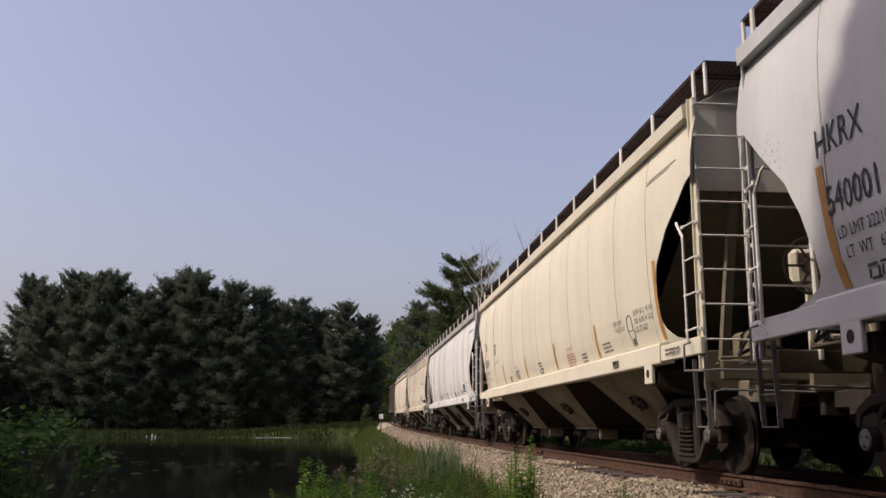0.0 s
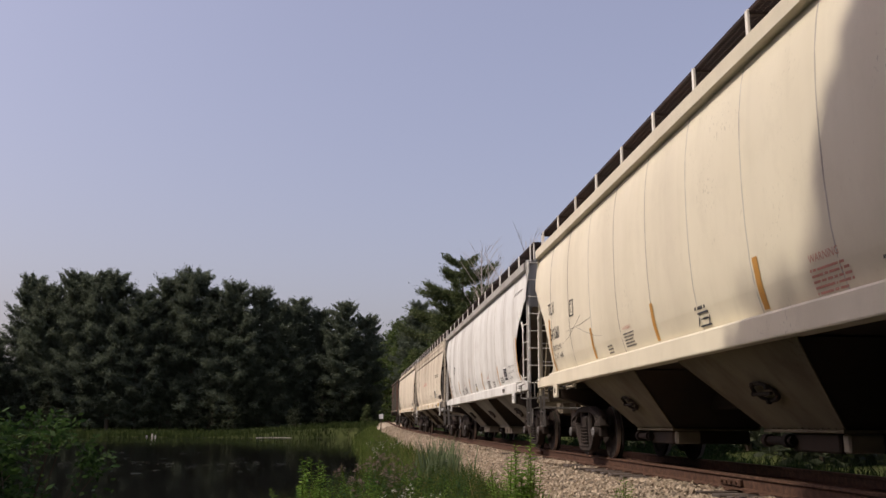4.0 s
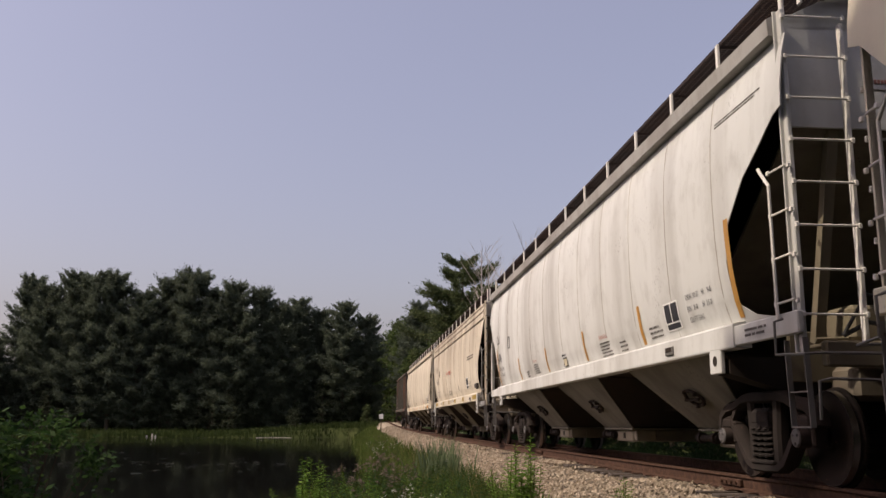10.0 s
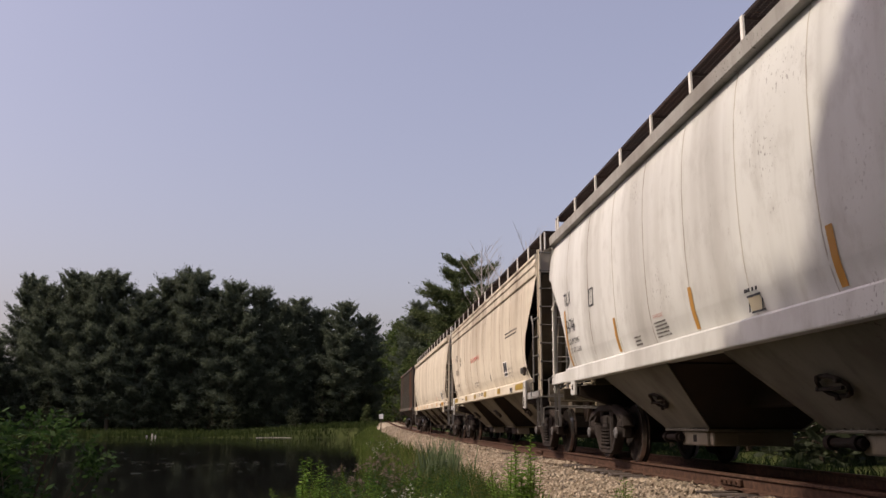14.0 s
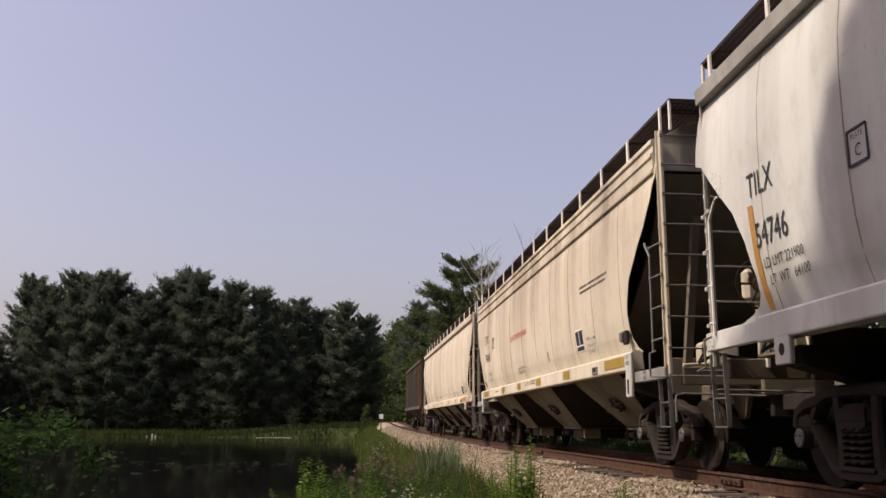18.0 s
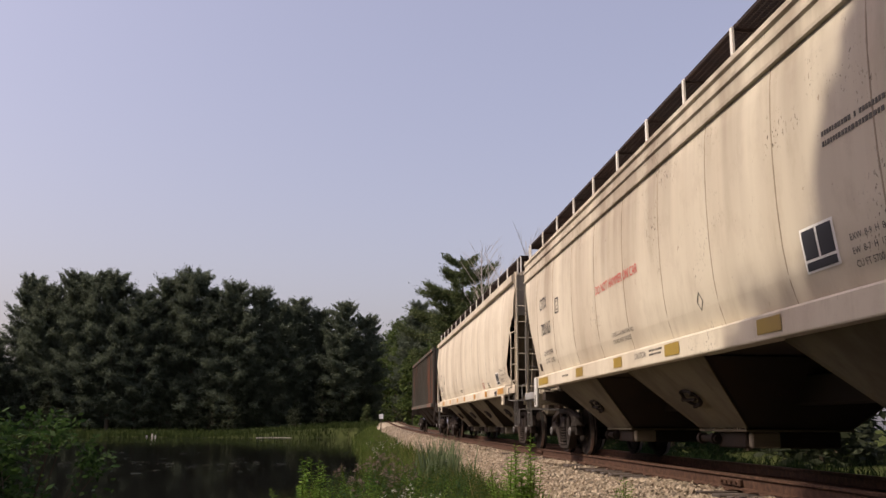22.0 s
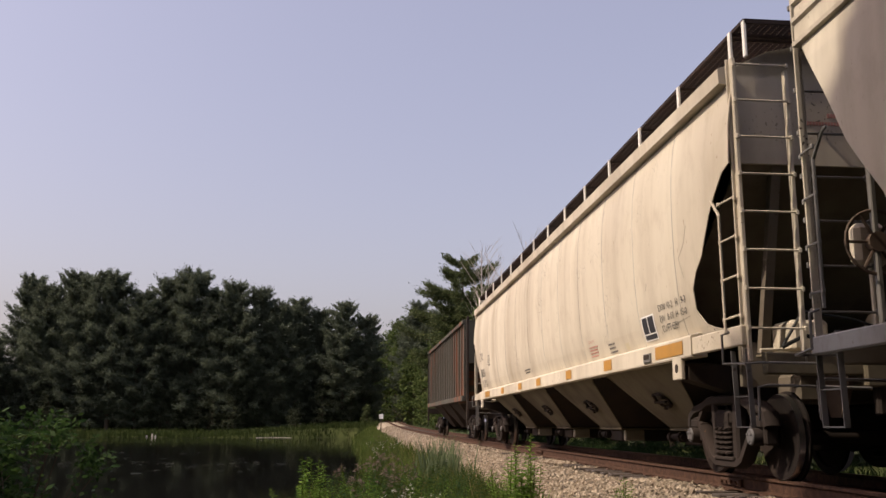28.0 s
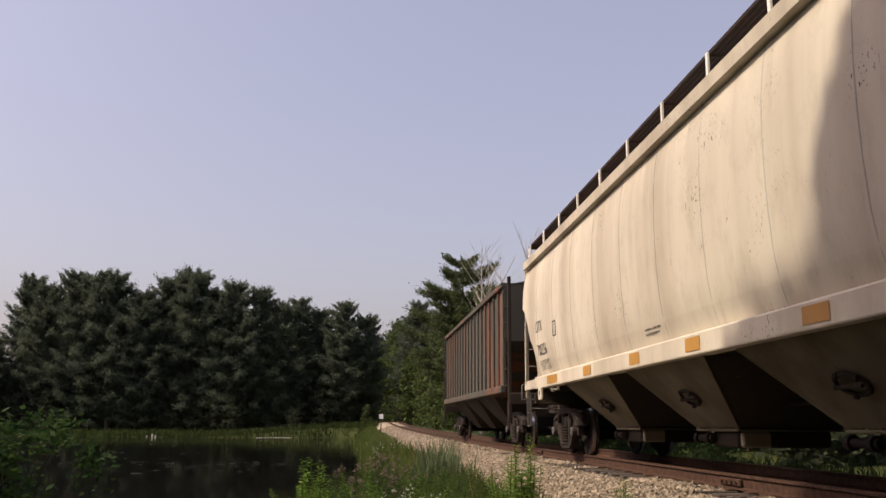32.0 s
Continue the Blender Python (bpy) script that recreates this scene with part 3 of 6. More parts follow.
# unseen trees added beyond the track, behind the train, to block skylight
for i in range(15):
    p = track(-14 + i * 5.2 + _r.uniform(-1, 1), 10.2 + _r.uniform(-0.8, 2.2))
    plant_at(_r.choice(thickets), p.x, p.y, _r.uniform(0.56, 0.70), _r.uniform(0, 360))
# unseen woods added behind the camera to dim the light on the car ends
for i in range(16):
    plant_at(_r.choice(back), -48 + i * 6.5 + _r.uniform(-2, 2), -34 + _r.uniform(-6, 4) if not 4 < i < 10 else -48 + _r.uniform(-3, 3), _r.uniform(0.6, 0.8), _r.uniform(0, 360))
for m in pines + back + broads + thickets:
    discard(m)

# ------------------------------------------------------------------ covered hopper cars
def on_side(z):
    """The height above the rail of a mark, its first height refitted to the camera's view."""
    return float(np.interp(z, (0.0, 1.30, 1.53, 1.56, 1.66, 1.9, 2.2, 3.0, 4.27), (0.04, 1.34, 1.57, 1.598, 1.655, 1.855, 2.125, 2.90, 4.14)))


PROFILE = [(4.25, 1.500), (4.05, 1.545), (3.75, 1.585), (3.4, 1.603), (3.0, 1.605), (2.6, 1.595), (2.2, 1.568), (1.9, 1.528), (1.68, 1.475), (1.54, 1.440)]
CUTS = {"three": [(4.25, -0.12), (3.52, -0.12), (3.48, 0.03), (3.3, 0.32), (3.07, 0.74), (2.68, 1.18), (2.3, 1.30), (2.0, 1.28), (1.8, 1.18), (1.64, 0.92), (1.54, 0.55)],
        "three_far": [(4.25, -0.12), (3.56, -0.12), (3.5, 0.05), (3.15, 0.41), (2.77, 0.83), (2.43, 1.04), (2.03, 1.18), (1.84, 1.18), (1.72, 1.08), (1.64, 0.88), (1.54, 0.50)],
        "deep_far": [(4.25, 0.0), (4.06, 0.04), (3.9, 0.10), (3.74, 0.21), (3.37, 0.45), (3.1, 0.60), (2.82, 0.74), (2.6, 0.90), (2.3, 1.12), (2.0, 1.20), (1.8, 1.20), (1.64, 1.10), (1.54, 0.95)],
        "deep": [(4.25, -0.05), (3.90, -0.05), (3.84, 0.0), (3.6, 0.13), (3.3, 0.40), (3.1, 0.66), (2.68, 1.16), (2.3, 1.35), (2.0, 1.38), (1.8, 1.35), (1.64, 1.24), (1.54, 1.12)],
        "four": [(4.25, -0.12), (3.33, -0.12), (3.28, 0.06), (3.1, 0.28), (2.9, 0.47), (2.5, 0.76), (2.35, 0.98), (2.17, 1.12), (1.9, 1.14), (1.7, 0.98), (1.62, 0.80), (1.54, 0.50)]}
PROFILE = [(on_side(z), x) for z, x in PROFILE]
CUTS = {k: [(on_side(z), e) for z, e in v] for k, v in CUTS.items()}


def bulge(z):
    zs, xs = zip(*PROFILE[::-1])
    return float(np.interp(z, zs, xs))


def face(z):
    """Half width of a car at a height, the sill included."""
    return bulge(z) if z > 1.595 else 1.592


def cut(z, shape):
    zs, es = zip(*CUTS[shape][::-1])
    return float(np.interp(z, zs, es))


def side_sheet(half, sgn, shape, thick=0.012):
    """One curved side sheet, its ends cut back below the end panels."""
    g, far = Mesh(), shape + "_far" if shape != "four" else shape
    zs = sorted({z for z, _ in PROFILE} | {z for z, _ in CUTS[shape]} | {z for z, _ in CUTS[far]} | {2.75, 2.05, 1.85}, reverse=True)
    cols = 25
    for dx in (0, thick):
        for z in zs:
            e0, e1 = half - cut(z, shape), half - cut(z, far)
            for i in range(cols):
                g.v.append((sgn * (bulge(z) - dx), -e0 + (e0 + e1) * i / (cols - 1), z))
    n, m = len(zs), len(zs) * cols
    for j in range(n - 1):
        for i in range(cols - 1):
            q = (j * cols + i, j * cols + i + 1, (j + 1) * cols + i + 1, (j + 1) * cols + i)
            g.f += [q if sgn < 0 else q[::-1], tuple(m + k for k in (q[::-1] if sgn < 0 else q))]
    rim = [j * cols for j in range(n)] + [(n - 1) * cols + i for i in range(1, cols)] + [j * cols + cols - 1 for j in range(n - 2, -1, -1)] + list(range(cols - 2, 0, -1))
    for k in range(len(rim)):
        a, b = rim[k], rim[(k + 1) % len(rim)]
        g.f.append((a, b, m + b, m + a))
    return g


def seam(y, sgn, z0=1.60, z1=4.11):
    g = Mesh()
    zs = [z1 - (z1 - z0) * i / 14 for i in range(15)]
    for z in zs:
        for d, w in ((0.0, -0.011), (0.005, -0.005), (0.005, 0.005), (0.0, 0.011)):
            g.v.append((sgn * (bulge(z) + d), y + w, z))
    for j in range(14):
        for k in range(3):
            q = (j * 4 + k, j * 4 + k + 1, j * 4 + k + 5, j * 4 + k + 4)
            g.f.append(q if sgn < 0 else q[::-1])
    return g


def lettering(text, y, z, height, mat, car, slant=0.0, width=1.0):
    """Painted words on the camera's side of a car; y, z: the lower left of the words."""
    z = on_side(z)
    cu = bpy.data.curves.new("lettering", "FONT")
    cu.body, cu.size, cu.resolution_u = text, height / 0.70, 2
    tmp = new("lettering", cu)
    me = bpy.data.meshes.new_from_object(tmp)
    bpy.data.objects.remove(tmp)
    for v in me.vertices:
        a, b = v.co.x * width, v.co.y
        zz = z + b
        v.co = (-(face(zz) + 0.009), y - a, zz)
    me.materials.clear()
    me.materials.append(mat)
    if height < 0.1:
        return tagged(part("lettering", me, mat, car), kind="stuff")
    owner = list(range(len(me.vertices)))

    def root(i):
        while owner[i] != i:
            i = owner[i]
        return i

    for q in me.polygons:
        for i in q.vertices[1:]:
            owner[root(i)] = root(q.vertices[0])
    glyphs = {}
    for q in me.polygons:
        glyphs.setdefault(root(q.vertices[0]), []).append(tuple(q.vertices))
    for faces in glyphs.values():
        used = sorted({i for q in faces for i in q})
        at = {i: k for k, i in enumerate(used)}
        part("letter", Mesh().add([me.vertices[i].co for i in used], [tuple(at[i] for i in q) for q in faces]), mat, car)
    return None


def bars(y, z, rows, width, height, mat, car, rng):
    """Lines of small unreadable writing."""
    g, z = Mesh(), on_side(z)
    for i in range(rows):
        zz, yy = z - i * height * 1.7, y
        end = y - width * rng.uniform(0.75, 1.0)
        while yy > end:
            w = rng.uniform(0.35, 0.8) * height
            x = -(face(zz) + 0.003)
            g.box((x, yy - w / 2, zz), (0.006, w, height * 0.8))
            yy -= w + height * (0.35 if rng.random() < 0.8 else 1.1)
    return tagged(part("small_print", g, mat, car), kind="stuff")


def patch(name, y0, y1, z0, z1, mat, car, label="", lift=0.007, slant=0.0):
    """A painted patch or stripe on the side."""
    g, z0, z1 = Mesh(), on_side(z0), on_side(z1)
    k = 6
    for i in range(k + 1):
        z = z0 + (z1 - z0) * i / k
        s = slant * i / k
        x = -(bulge(z) + lift) if z > 1.595 else -(1.592 + lift)
        g.v += [(x, y0 + s, z), (x, y1 + s, z)]
    for i in range(k):
        g.f.append((2 * i, 2 * i + 1, 2 * i + 3, 2 * i + 2))
    return part(name, g, mat, car, label)


def truck(car, y, rng):
    """A freight truck about y: side frames with springs and bearing caps, bolster and two wheelsets."""
    for sgn in (-1, 1):
        f, xf = Mesh(), sgn * 0.98
        top = [(-1.11, 0.56), (-1.07, 0.69), (-0.92, 0.765), (-0.66, 0.80), (-0.50, 0.855), (-0.36, 0.87), (0.0, 0.87)]
        low = [(-0.84, 0.64), (-0.72, 0.52), (-0.57, 0.35), (-0.43, 0.20), (-0.30, 0.15), (0.0, 0.145)]
        for line, w, d in ((top, 0.062, 0.085), (low, 0.056, 0.080)):
            f.cast([(xf, y + a, z) for a, z in line + [(-a, z) for a, z in line[-2::-1]]], w, d)
        for e in (-1, 1):
            f.cast([(xf, y + e * 0.29, 0.17), (xf, y + e * 0.285, 0.5), (xf, y + e * 0.32, 0.86)], 0.075, 0.07)
            f.cast([(xf, y + e * 0.98, 0.63), (xf, y + e * 0.80, 0.64), (xf, y + e * 0.68, 0.77)], 0.05, 0.07)
            f.box((xf, y + e * 0.90, 0.60), (0.17, 0.32, 0.17), 0.05)
            f.box((xf, y + e * 1.06, 0.50), (0.15, 0.07, 0.26), 0.03)
            f.box((xf, y + e * 0.74, 0.50), (0.15, 0.06, 0.24), 0.03)
        f.box((xf, y, 0.20), (0.20, 0.56, 0.05), 0.02)
        f.box((sgn * 1.0, y, 0.66), (0.17, 0.46, 0.20), 0.05)
        frame_ = part("side_frame", f, TRUCK, car, "brown cast steel truck side frame", True)
        for e in (-1, 1):
            cap = Mesh().lathe([(0.045, sgn * 1.135), (0.085, sgn * 1.13), (0.098, sgn * 1.10), (0.098, sgn * 1.0)], 14, (0, y + e * 0.89, 0.457))
            bc = part("bearing_cap", cap, TRUCK, frame_, smooth=True)
            ring = Mesh().lathe([(0.030, sgn * 1.142), (0.080, sgn * 1.139), (0.090, sgn * 1.128), (0.090, sgn * 1.12)], 18, (0, y + e * 0.89, 0.457))
            for k in range(3):
                a = k * math.tau / 3 + 0.5
                ring.box((sgn * 1.146, y + e * 0.89 + 0.052 * math.cos(a), 0.457 + 0.052 * math.sin(a)), (0.016, 0.026, 0.026), 0.005)
            part("end_cap", ring, CAPSTEEL, bc, "worn grey steel end cap with three bolts", smooth=True)
        for e in (-0.145, 0.0, 0.145):
            sp = Mesh()
            pts = [(sgn * 1.03 + 0.062 * math.cos(k * 0.7), y + e + 0.062 * math.sin(k * 0.7), 0.235 + 0.0063 * k) for k in range(54)]
            sp.rod(pts, 0.017, 5)
            part("spring", sp, TRUCK, frame_)
    b = Mesh()
    b.prism_y([(-1.08, 0.52), (1.08, 0.52), (1.08, 0.72), (0.5, 0.80), (-0.5, 0.80), (-1.08, 0.72)], y - 0.20, y + 0.20)
    part("truck_bolster", b, TRUCK, car)
    beams = Mesh()
    for e in (-0.36, 0.36):
        beams.box((0, y + e, 0.36), (1.5, 0.07, 0.12), 0.01)
        for s in (-0.755, 0.755):
            beams.box((s, y + e * 1.12, 0.42), (0.09, 0.06, 0.30), 0.02)
    part("brake_beam", beams, DARK, car)
    made = []
    for e in (-1, 1):
        w = Mesh()
        w.lathe([(0.075, -1.02), (0.085, -0.80), (0.085, 0.80), (0.075, 1.02)], 12)
        for s in (-1, 1):
            w.lathe([(0.12, s * 0.82), (0.14, s * 0.79), (0.30, s * 0.765), (0.385, s * 0.800), (0.452, s * 0.805), (0.456, s * 0.74), (0.460, s * 0.715), (0.487, s * 0.705), (0.487, s * 0.68), (0.40, s * 0.68), (0.38, s * 0.72), (0.16, s * 0.71), (0.13, s * 0.66)], 36)
        ob = part("wheelset", w, WHEEL, car, "dark steel wheels on an axle", smooth=True)
        for s in (-1, 1):
            t_ = Mesh().lathe([(0.4535, s * 0.803), (0.4575, s * 0.742), (0.4535, s * 0.742), (0.4505, s * 0.803), (0.4535, s * 0.803)], 36, caps=False)
            part("tread", t_, TREAD, ob, "bright worn tread", smooth=True)
        ob.location = (0, y + e * 0.89, 0.457)
        made.append((ob, y + e * 0.89))
    return made


def hopper_bay(car, y, top, bottom, mat, shift=0.0):
    """One discharge hopper: sloping sheets, an outlet with its tube, and a hatch plate."""
    a = [(sx * 1.46, y + sy * top / 2, 1.34) for sx, sy in ((-1, -1), (1, -1), (1, 1), (-1, 1))]
    b = [(sx * 0.62, y + shift + sy * bottom / 2, 0.52) for sx, sy in ((-1, -1), (1, -1), (1, 1), (-1, 1))]
    h = Mesh().add(a + b, [(0, 1, 2, 3), (7, 6, 5, 4), (1, 5, 6, 2), (3, 7, 4, 0)])
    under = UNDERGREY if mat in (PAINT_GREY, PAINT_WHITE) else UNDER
    hop = part("hopper", h, under, car, "sloping hopper sheets, grime and underbody shade in their colour")
    # the shade between the hoppers is put into these black sheets
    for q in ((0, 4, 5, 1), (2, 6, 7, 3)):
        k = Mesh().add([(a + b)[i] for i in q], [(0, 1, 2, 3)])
        part("cross_sheet", k, DARK, hop, "cross sheet between the hoppers, shade put into its black")
    for sx in (-1, 1):
        for i, j in ((0, 4), (3, 7)):
            p, q = Vector(a[i]), Vector(b[i])
            fl = Mesh().beam((sx * abs(p.x) * 1.003, p.y, p.z), (sx * abs(q.x) * 1.01, q.y, q.z), 0.05, 0.012, (1, 0, 0))
            part("flange", fl, under, hop)
    o = Mesh().box((0, y + shift, 0.515), (1.36, bottom + 0.10, 0.035), 0.008)
    for k in range(13):
        for s in (-0.655, 0.655):
            o.rod([(s, y + shift - bottom / 2 + bottom * k / 12, 0.52), (s, y + shift - bottom / 2 + bottom * k / 12, 0.548)], 0.014, 6)
    part("outlet_flange", o, under, hop, "bolted flange below the hopper")
    pale = mat in (PAINT_GREY, PAINT_WHITE)
    o = Mesh().box((0, y + shift - 0.10 * bottom, 0.40), (1.22, bottom * 0.60, 0.20), 0.02)
    part("outlet", o, PALEGATE if pale else DARK, hop, "outlet box below the flange")
    o = Mesh().box((-0.40, y + shift - 0.44 * bottom, 0.40), (0.36, bottom * 0.08, 0.19), 0.02)
    part("gate_plate", o, PALEGATE, hop, "pale dusty plate of the outlet gate")
    if pale:
        o = Mesh().box((-0.612, y + shift - 0.12 * bottom, 0.40), (0.012, 0.12, 0.10), 0.004)
        part("inspection_plate", o, DARK, hop)
    yt = y + shift + bottom * 0.18
    tb = Mesh().rod([(-0.66, yt - 0.1, 0.41), (-0.66, yt + bottom * 0.30, 0.41)], 0.048, 10)
    for q in (0.0, bottom * 0.30):
        tb.rod([(-0.66, yt + q - 0.04, 0.41), (-0.66, yt + q + 0.05, 0.41)], 0.075, 12)
    tb.rod([(-0.60, yt + bottom * 0.1, 0.40), (0.60, yt + bottom * 0.1, 0.40)], 0.035, 8)
    part("gate_shaft", tb, TRUCK, hop, "rusty gate shaft with round couplings", True)
    v = Mesh()
    c = Vector((-1.06, y + 0.05, 0.93))
    n = Vector((-0.82, 0, -0.84)).normalized()
    up = Vector((-0.84, 0, 0.82)).normalized()
    ring = [c + n * 0.02 + Vector((0, math.cos(k * math.tau / 10) * 0.24, 0)) + up * (math.sin(k * math.tau / 10) * 0.13) for k in range(11)]
    v.rod(ring, 0.022, 6)
    v.rod([c + n * 0.05 + Vector((0, -0.2, 0)), c + n * 0.05 + Vector((0, 0.2, 0))], 0.02, 6)
    for k in range(0, 10, 2):
        v.box(ring[k] + n * 0.02, (0.05, 0.05, 0.05), 0.01)
    part("vibrator_bracket", v, DARK, hop, "rusty bracket on the hopper")
    return hop


def car_end(car, half, e, mat, lad, brake, tall=4.32, corner=None):
    """All that hangs at one end of a car: end panel, slope sheet, platform, ladders, steps, coupler."""
    ye = e * half
    p = Mesh()
    low = mat is PAINT_BEIGE
    out = 0.12 if mat in (PAINT_BEIGE, PAINT_SAND) else 0.05
    foot = 3.90 if low else 3.30
    outline = [(-1.47, foot), (1.47, foot), (1.50, tall - 0.16), (1.42, tall + 0.04), (1.0, tall + 0.25), (0.5, tall + 0.36), (0.0, tall + 0.39), (-0.5, tall + 0.36), (-1.0, tall + 0.25), (-1.42, tall + 0.04), (-1.50, tall - 0.16)]
    p.prism_y(outline, ye - e * 0.16, ye - e * 0.12)
    aged = mat in (PAINT_BEIGE, PAINT_SAND)
    panel = part("end_panel", p, mat, car, "flat upper end sheet")
    if e < 0:
        note = Mesh()
        for k in range(26):
            note.box((-0.62 + k * 0.034, ye + 0.117, tall - 0.55), (0.024, 0.006, 0.04))
            if 7 < k < 18:
                note.box((-0.62 + k * 0.034, ye + 0.117, tall - 0.46), (0.026, 0.006, 0.045))
        tagged(part("small_print", note, FAINTRED, panel), kind="stuff")
    s = Mesh()
    if low:
        s.prism([(ye - e * a, z) for a, z in ((0.14, 3.86), (0.75, 3.05), (1.25, 2.6), (3.0, 1.3), (3.0, 1.36), (1.31, 2.65), (0.81, 3.10), (0.2, 3.86))][:: e], -1.38, 1.38)
    else:
        s.add([(x, ye - e * a, z) for x in (-1.38, 1.38) for a, z in ((0.14, 3.31), (0.19, 3.31), (3.05, 1.38), (3.0, 1.33))], [(0, 1, 2, 3), (7, 6, 5, 4), (0, 4, 5, 1), (1, 5, 6, 2), (2, 6, 7, 3), (3, 7, 4, 0)])
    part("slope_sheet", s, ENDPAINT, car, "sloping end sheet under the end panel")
    br = Mesh()
    for x in (-0.95, 0.95):
        br.beam((x, ye - e * 0.2, 3.3), (x, ye - e * 0.75, 1.35), 0.10, 0.10)
    br.box((0, ye - e * 1.15, 1.25), (2.1, 0.06, 0.5), 0.01)
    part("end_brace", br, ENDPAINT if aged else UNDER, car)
    pl = Mesh()
    pl.box((0, ye + e * 0.10, 1.18), (2.7, 0.10, 0.22), 0.015)
    pl.box((0, ye - e * 0.45, 1.10), (0.70, 1.3, 0.30), 0.02)
    pl.box((0, ye - e * 0.35, 1.30), (2.2, 0.55, 0.035), 0.01)
    part("end_sill", pl, UNDER, car, "end platform and sill")
    for sgn in (-1, 1):
        c = Mesh()
        c.box((sgn * 1.50, ye + e * out, 2.78 + (tall - 4.32) / 2), (0.045, 0.075, 3.18 + tall - 4.32), 0.008)
        c.box((sgn * 1.535, ye + e * (out - 0.04), 2.78 + (tall - 4.32) / 2), (0.04, 0.02, 3.18 + tall - 4.32), 0.004)
        post = part("corner_post", c, corner or mat, car, "ladder post at the corner")
        i = Mesh().box((sgn * 0.93, ye + e * out, 2.72), (0.045, 0.06, 3.06), 0.008)
        part("ladder_stile", i, lad, car)
        for k in range(8):
            z = 1.52 + k * 0.395
            r_ = Mesh().rod([(sgn * 1.51, ye + e * (out + 0.06), z), (sgn * 0.92, ye + e * (out + 0.06), z)], 0.011, 6)
            for x in (1.51, 0.93):
                r_.box((sgn * x, ye + e * (out + 0.06), z), (0.035, 0.03, 0.05), 0.006)
            part("end_rung", r_, lad, post)
        g = Mesh().rod([(sgn * 1.585, ye - e * 0.42, 2.96), (sgn * 1.60, ye - e * 0.38, 2.93), (sgn * 1.60, ye - e * 0.20, 2.74), (sgn * 1.60, ye - e * 0.19, 1.50)], 0.017, 6)
        part("side_stile", g, lad, car)
        for k in range(4):
            z = 1.64 + k * 0.405
            r_ = Mesh().rod([(sgn * 1.60, ye - e * 0.20, z), (sgn * 1.55, ye + e * out, z + 0.02)], 0.011, 6)
            for a in (-0.2, 0.1):
                r_.box((sgn * 1.60 if a < 0 else sgn * 1.55, ye + e * a, z), (0.03, 0.035, 0.045), 0.006)
            part("side_rung", r_, lad, post)
        st = Mesh()
        for a, z0 in ((-0.22, 1.32), (0.12, 1.32)):
            st.beam((sgn * 1.52, ye + e * a, z0), (sgn * 1.50, ye + e * a, 0.56), 0.012, 0.05)
        st.beam((sgn * 1.50, ye - e * 0.22, 0.56), (sgn * 1.50, ye + e * 0.12, 0.56), 0.05, 0.014)
        st.beam((sgn * 1.50, ye - e * 0.22, 0.86), (sgn * 1.50, ye + e * 0.12, 0.86), 0.04, 0.012)
        part("stirrup_step", st, GALV, car, "steel step below the sill")
        hd = Mesh().rod([(sgn * 1.60, ye - e * 0.10, 1.50), (sgn * 1.68, ye - e * 0.10, 1.47), (sgn * 1.68, ye - e * 0.10, 1.18), (sgn * 1.62, ye + e * 0.30, 1.16), (sgn * 1.5, ye + e * 0.32, 1.17), (sgn * 0.9, ye + e * 0.32, 1.17)], 0.014, 6)
        part("handhold", hd, GALV, car)
        if not low:
            jp = Mesh().box((sgn * 1.565, ye - e * 1.70, 1.33), (0.05, 0.30, 0.46), 0.01)
            pad = part("jacking_pad", jp, mat, car, "plate with an oval hole below the sill")
            # a dark disc on the plate stands for the shaded hole
            hole = Mesh().rod([(sgn * 1.588, ye - e * 1.70, 1.235), (sgn * 1.594, ye - e * 1.70, 1.235)], 0.055, 12)
            part("hole", hole, DARK, pad)
        fl = Mesh().box((sgn * 1.545, ye - e * 0.55, 1.22 if low else 1.455), (0.06, 1.35, 0.15 if low else 0.20), 0.012)
        part("platform_sill", fl, GREYSILL if low else mat, car)
        bo = Mesh().prism_y([(sgn * 1.5, 1.26), (sgn * 0.3, 1.30), (sgn * 0.3, 0.86), (sgn * 0.8, 0.90), (sgn * 1.5, 1.10)][:: sgn], ye - e * 1.70 - 0.16, ye - e * 1.70 + 0.16)
        part("body_bolster", bo, DARK, car)
    cp = Mesh()
    cp.box((0, ye + e * 0.36, 0.86), (0.20, 0.62, 0.20), 0.02)
    cp.prism([(ye + e * a, z) for a, z in ((0.58, 0.70), (0.84, 0.72), (0.88, 0.86), (0.84, 1.00), (0.58, 1.02))][:: e], -0.16, 0.14)
    cp.box((0, ye + e * 0.12, 0.86), (0.46, 0.12, 0.36), 0.02)
    part("coupler", cp, TRUCK, car, "rusty knuckle coupler")
    ho = Mesh().rod([(0.35, ye + e * 0.30, 0.80), (0.33, ye + e * 0.45, 0.60), (0.25, ye + e * 0.60, 0.42), (0.12, ye + e * 0.78, 0.42)], 0.025, 8)
    part("air_hose", ho, DARK, car, "black rubber brake hose")
    lv = Mesh().rod([(-1.48, ye + e * 0.22, 0.62), (-1.48, ye + e * 0.24, 0.94), (-1.40, ye + e * 0.26, 0.96), (-0.35, ye + e * 0.26, 0.94)], 0.014, 6)
    part("uncoupling_lever", lv, GALV, car)
    if brake:
        cx, cy, cz = -0.92, ye + e * 0.12, 2.12
        w = Mesh().rod([(cx + 0.28 * math.cos(k * math.tau / 24), cy, cz + 0.28 * math.sin(k * math.tau / 24)) for k in range(25)], 0.016, 6)
        wh = part("brake_wheel", w, RUSTBAR, car, "round hand brake wheel")
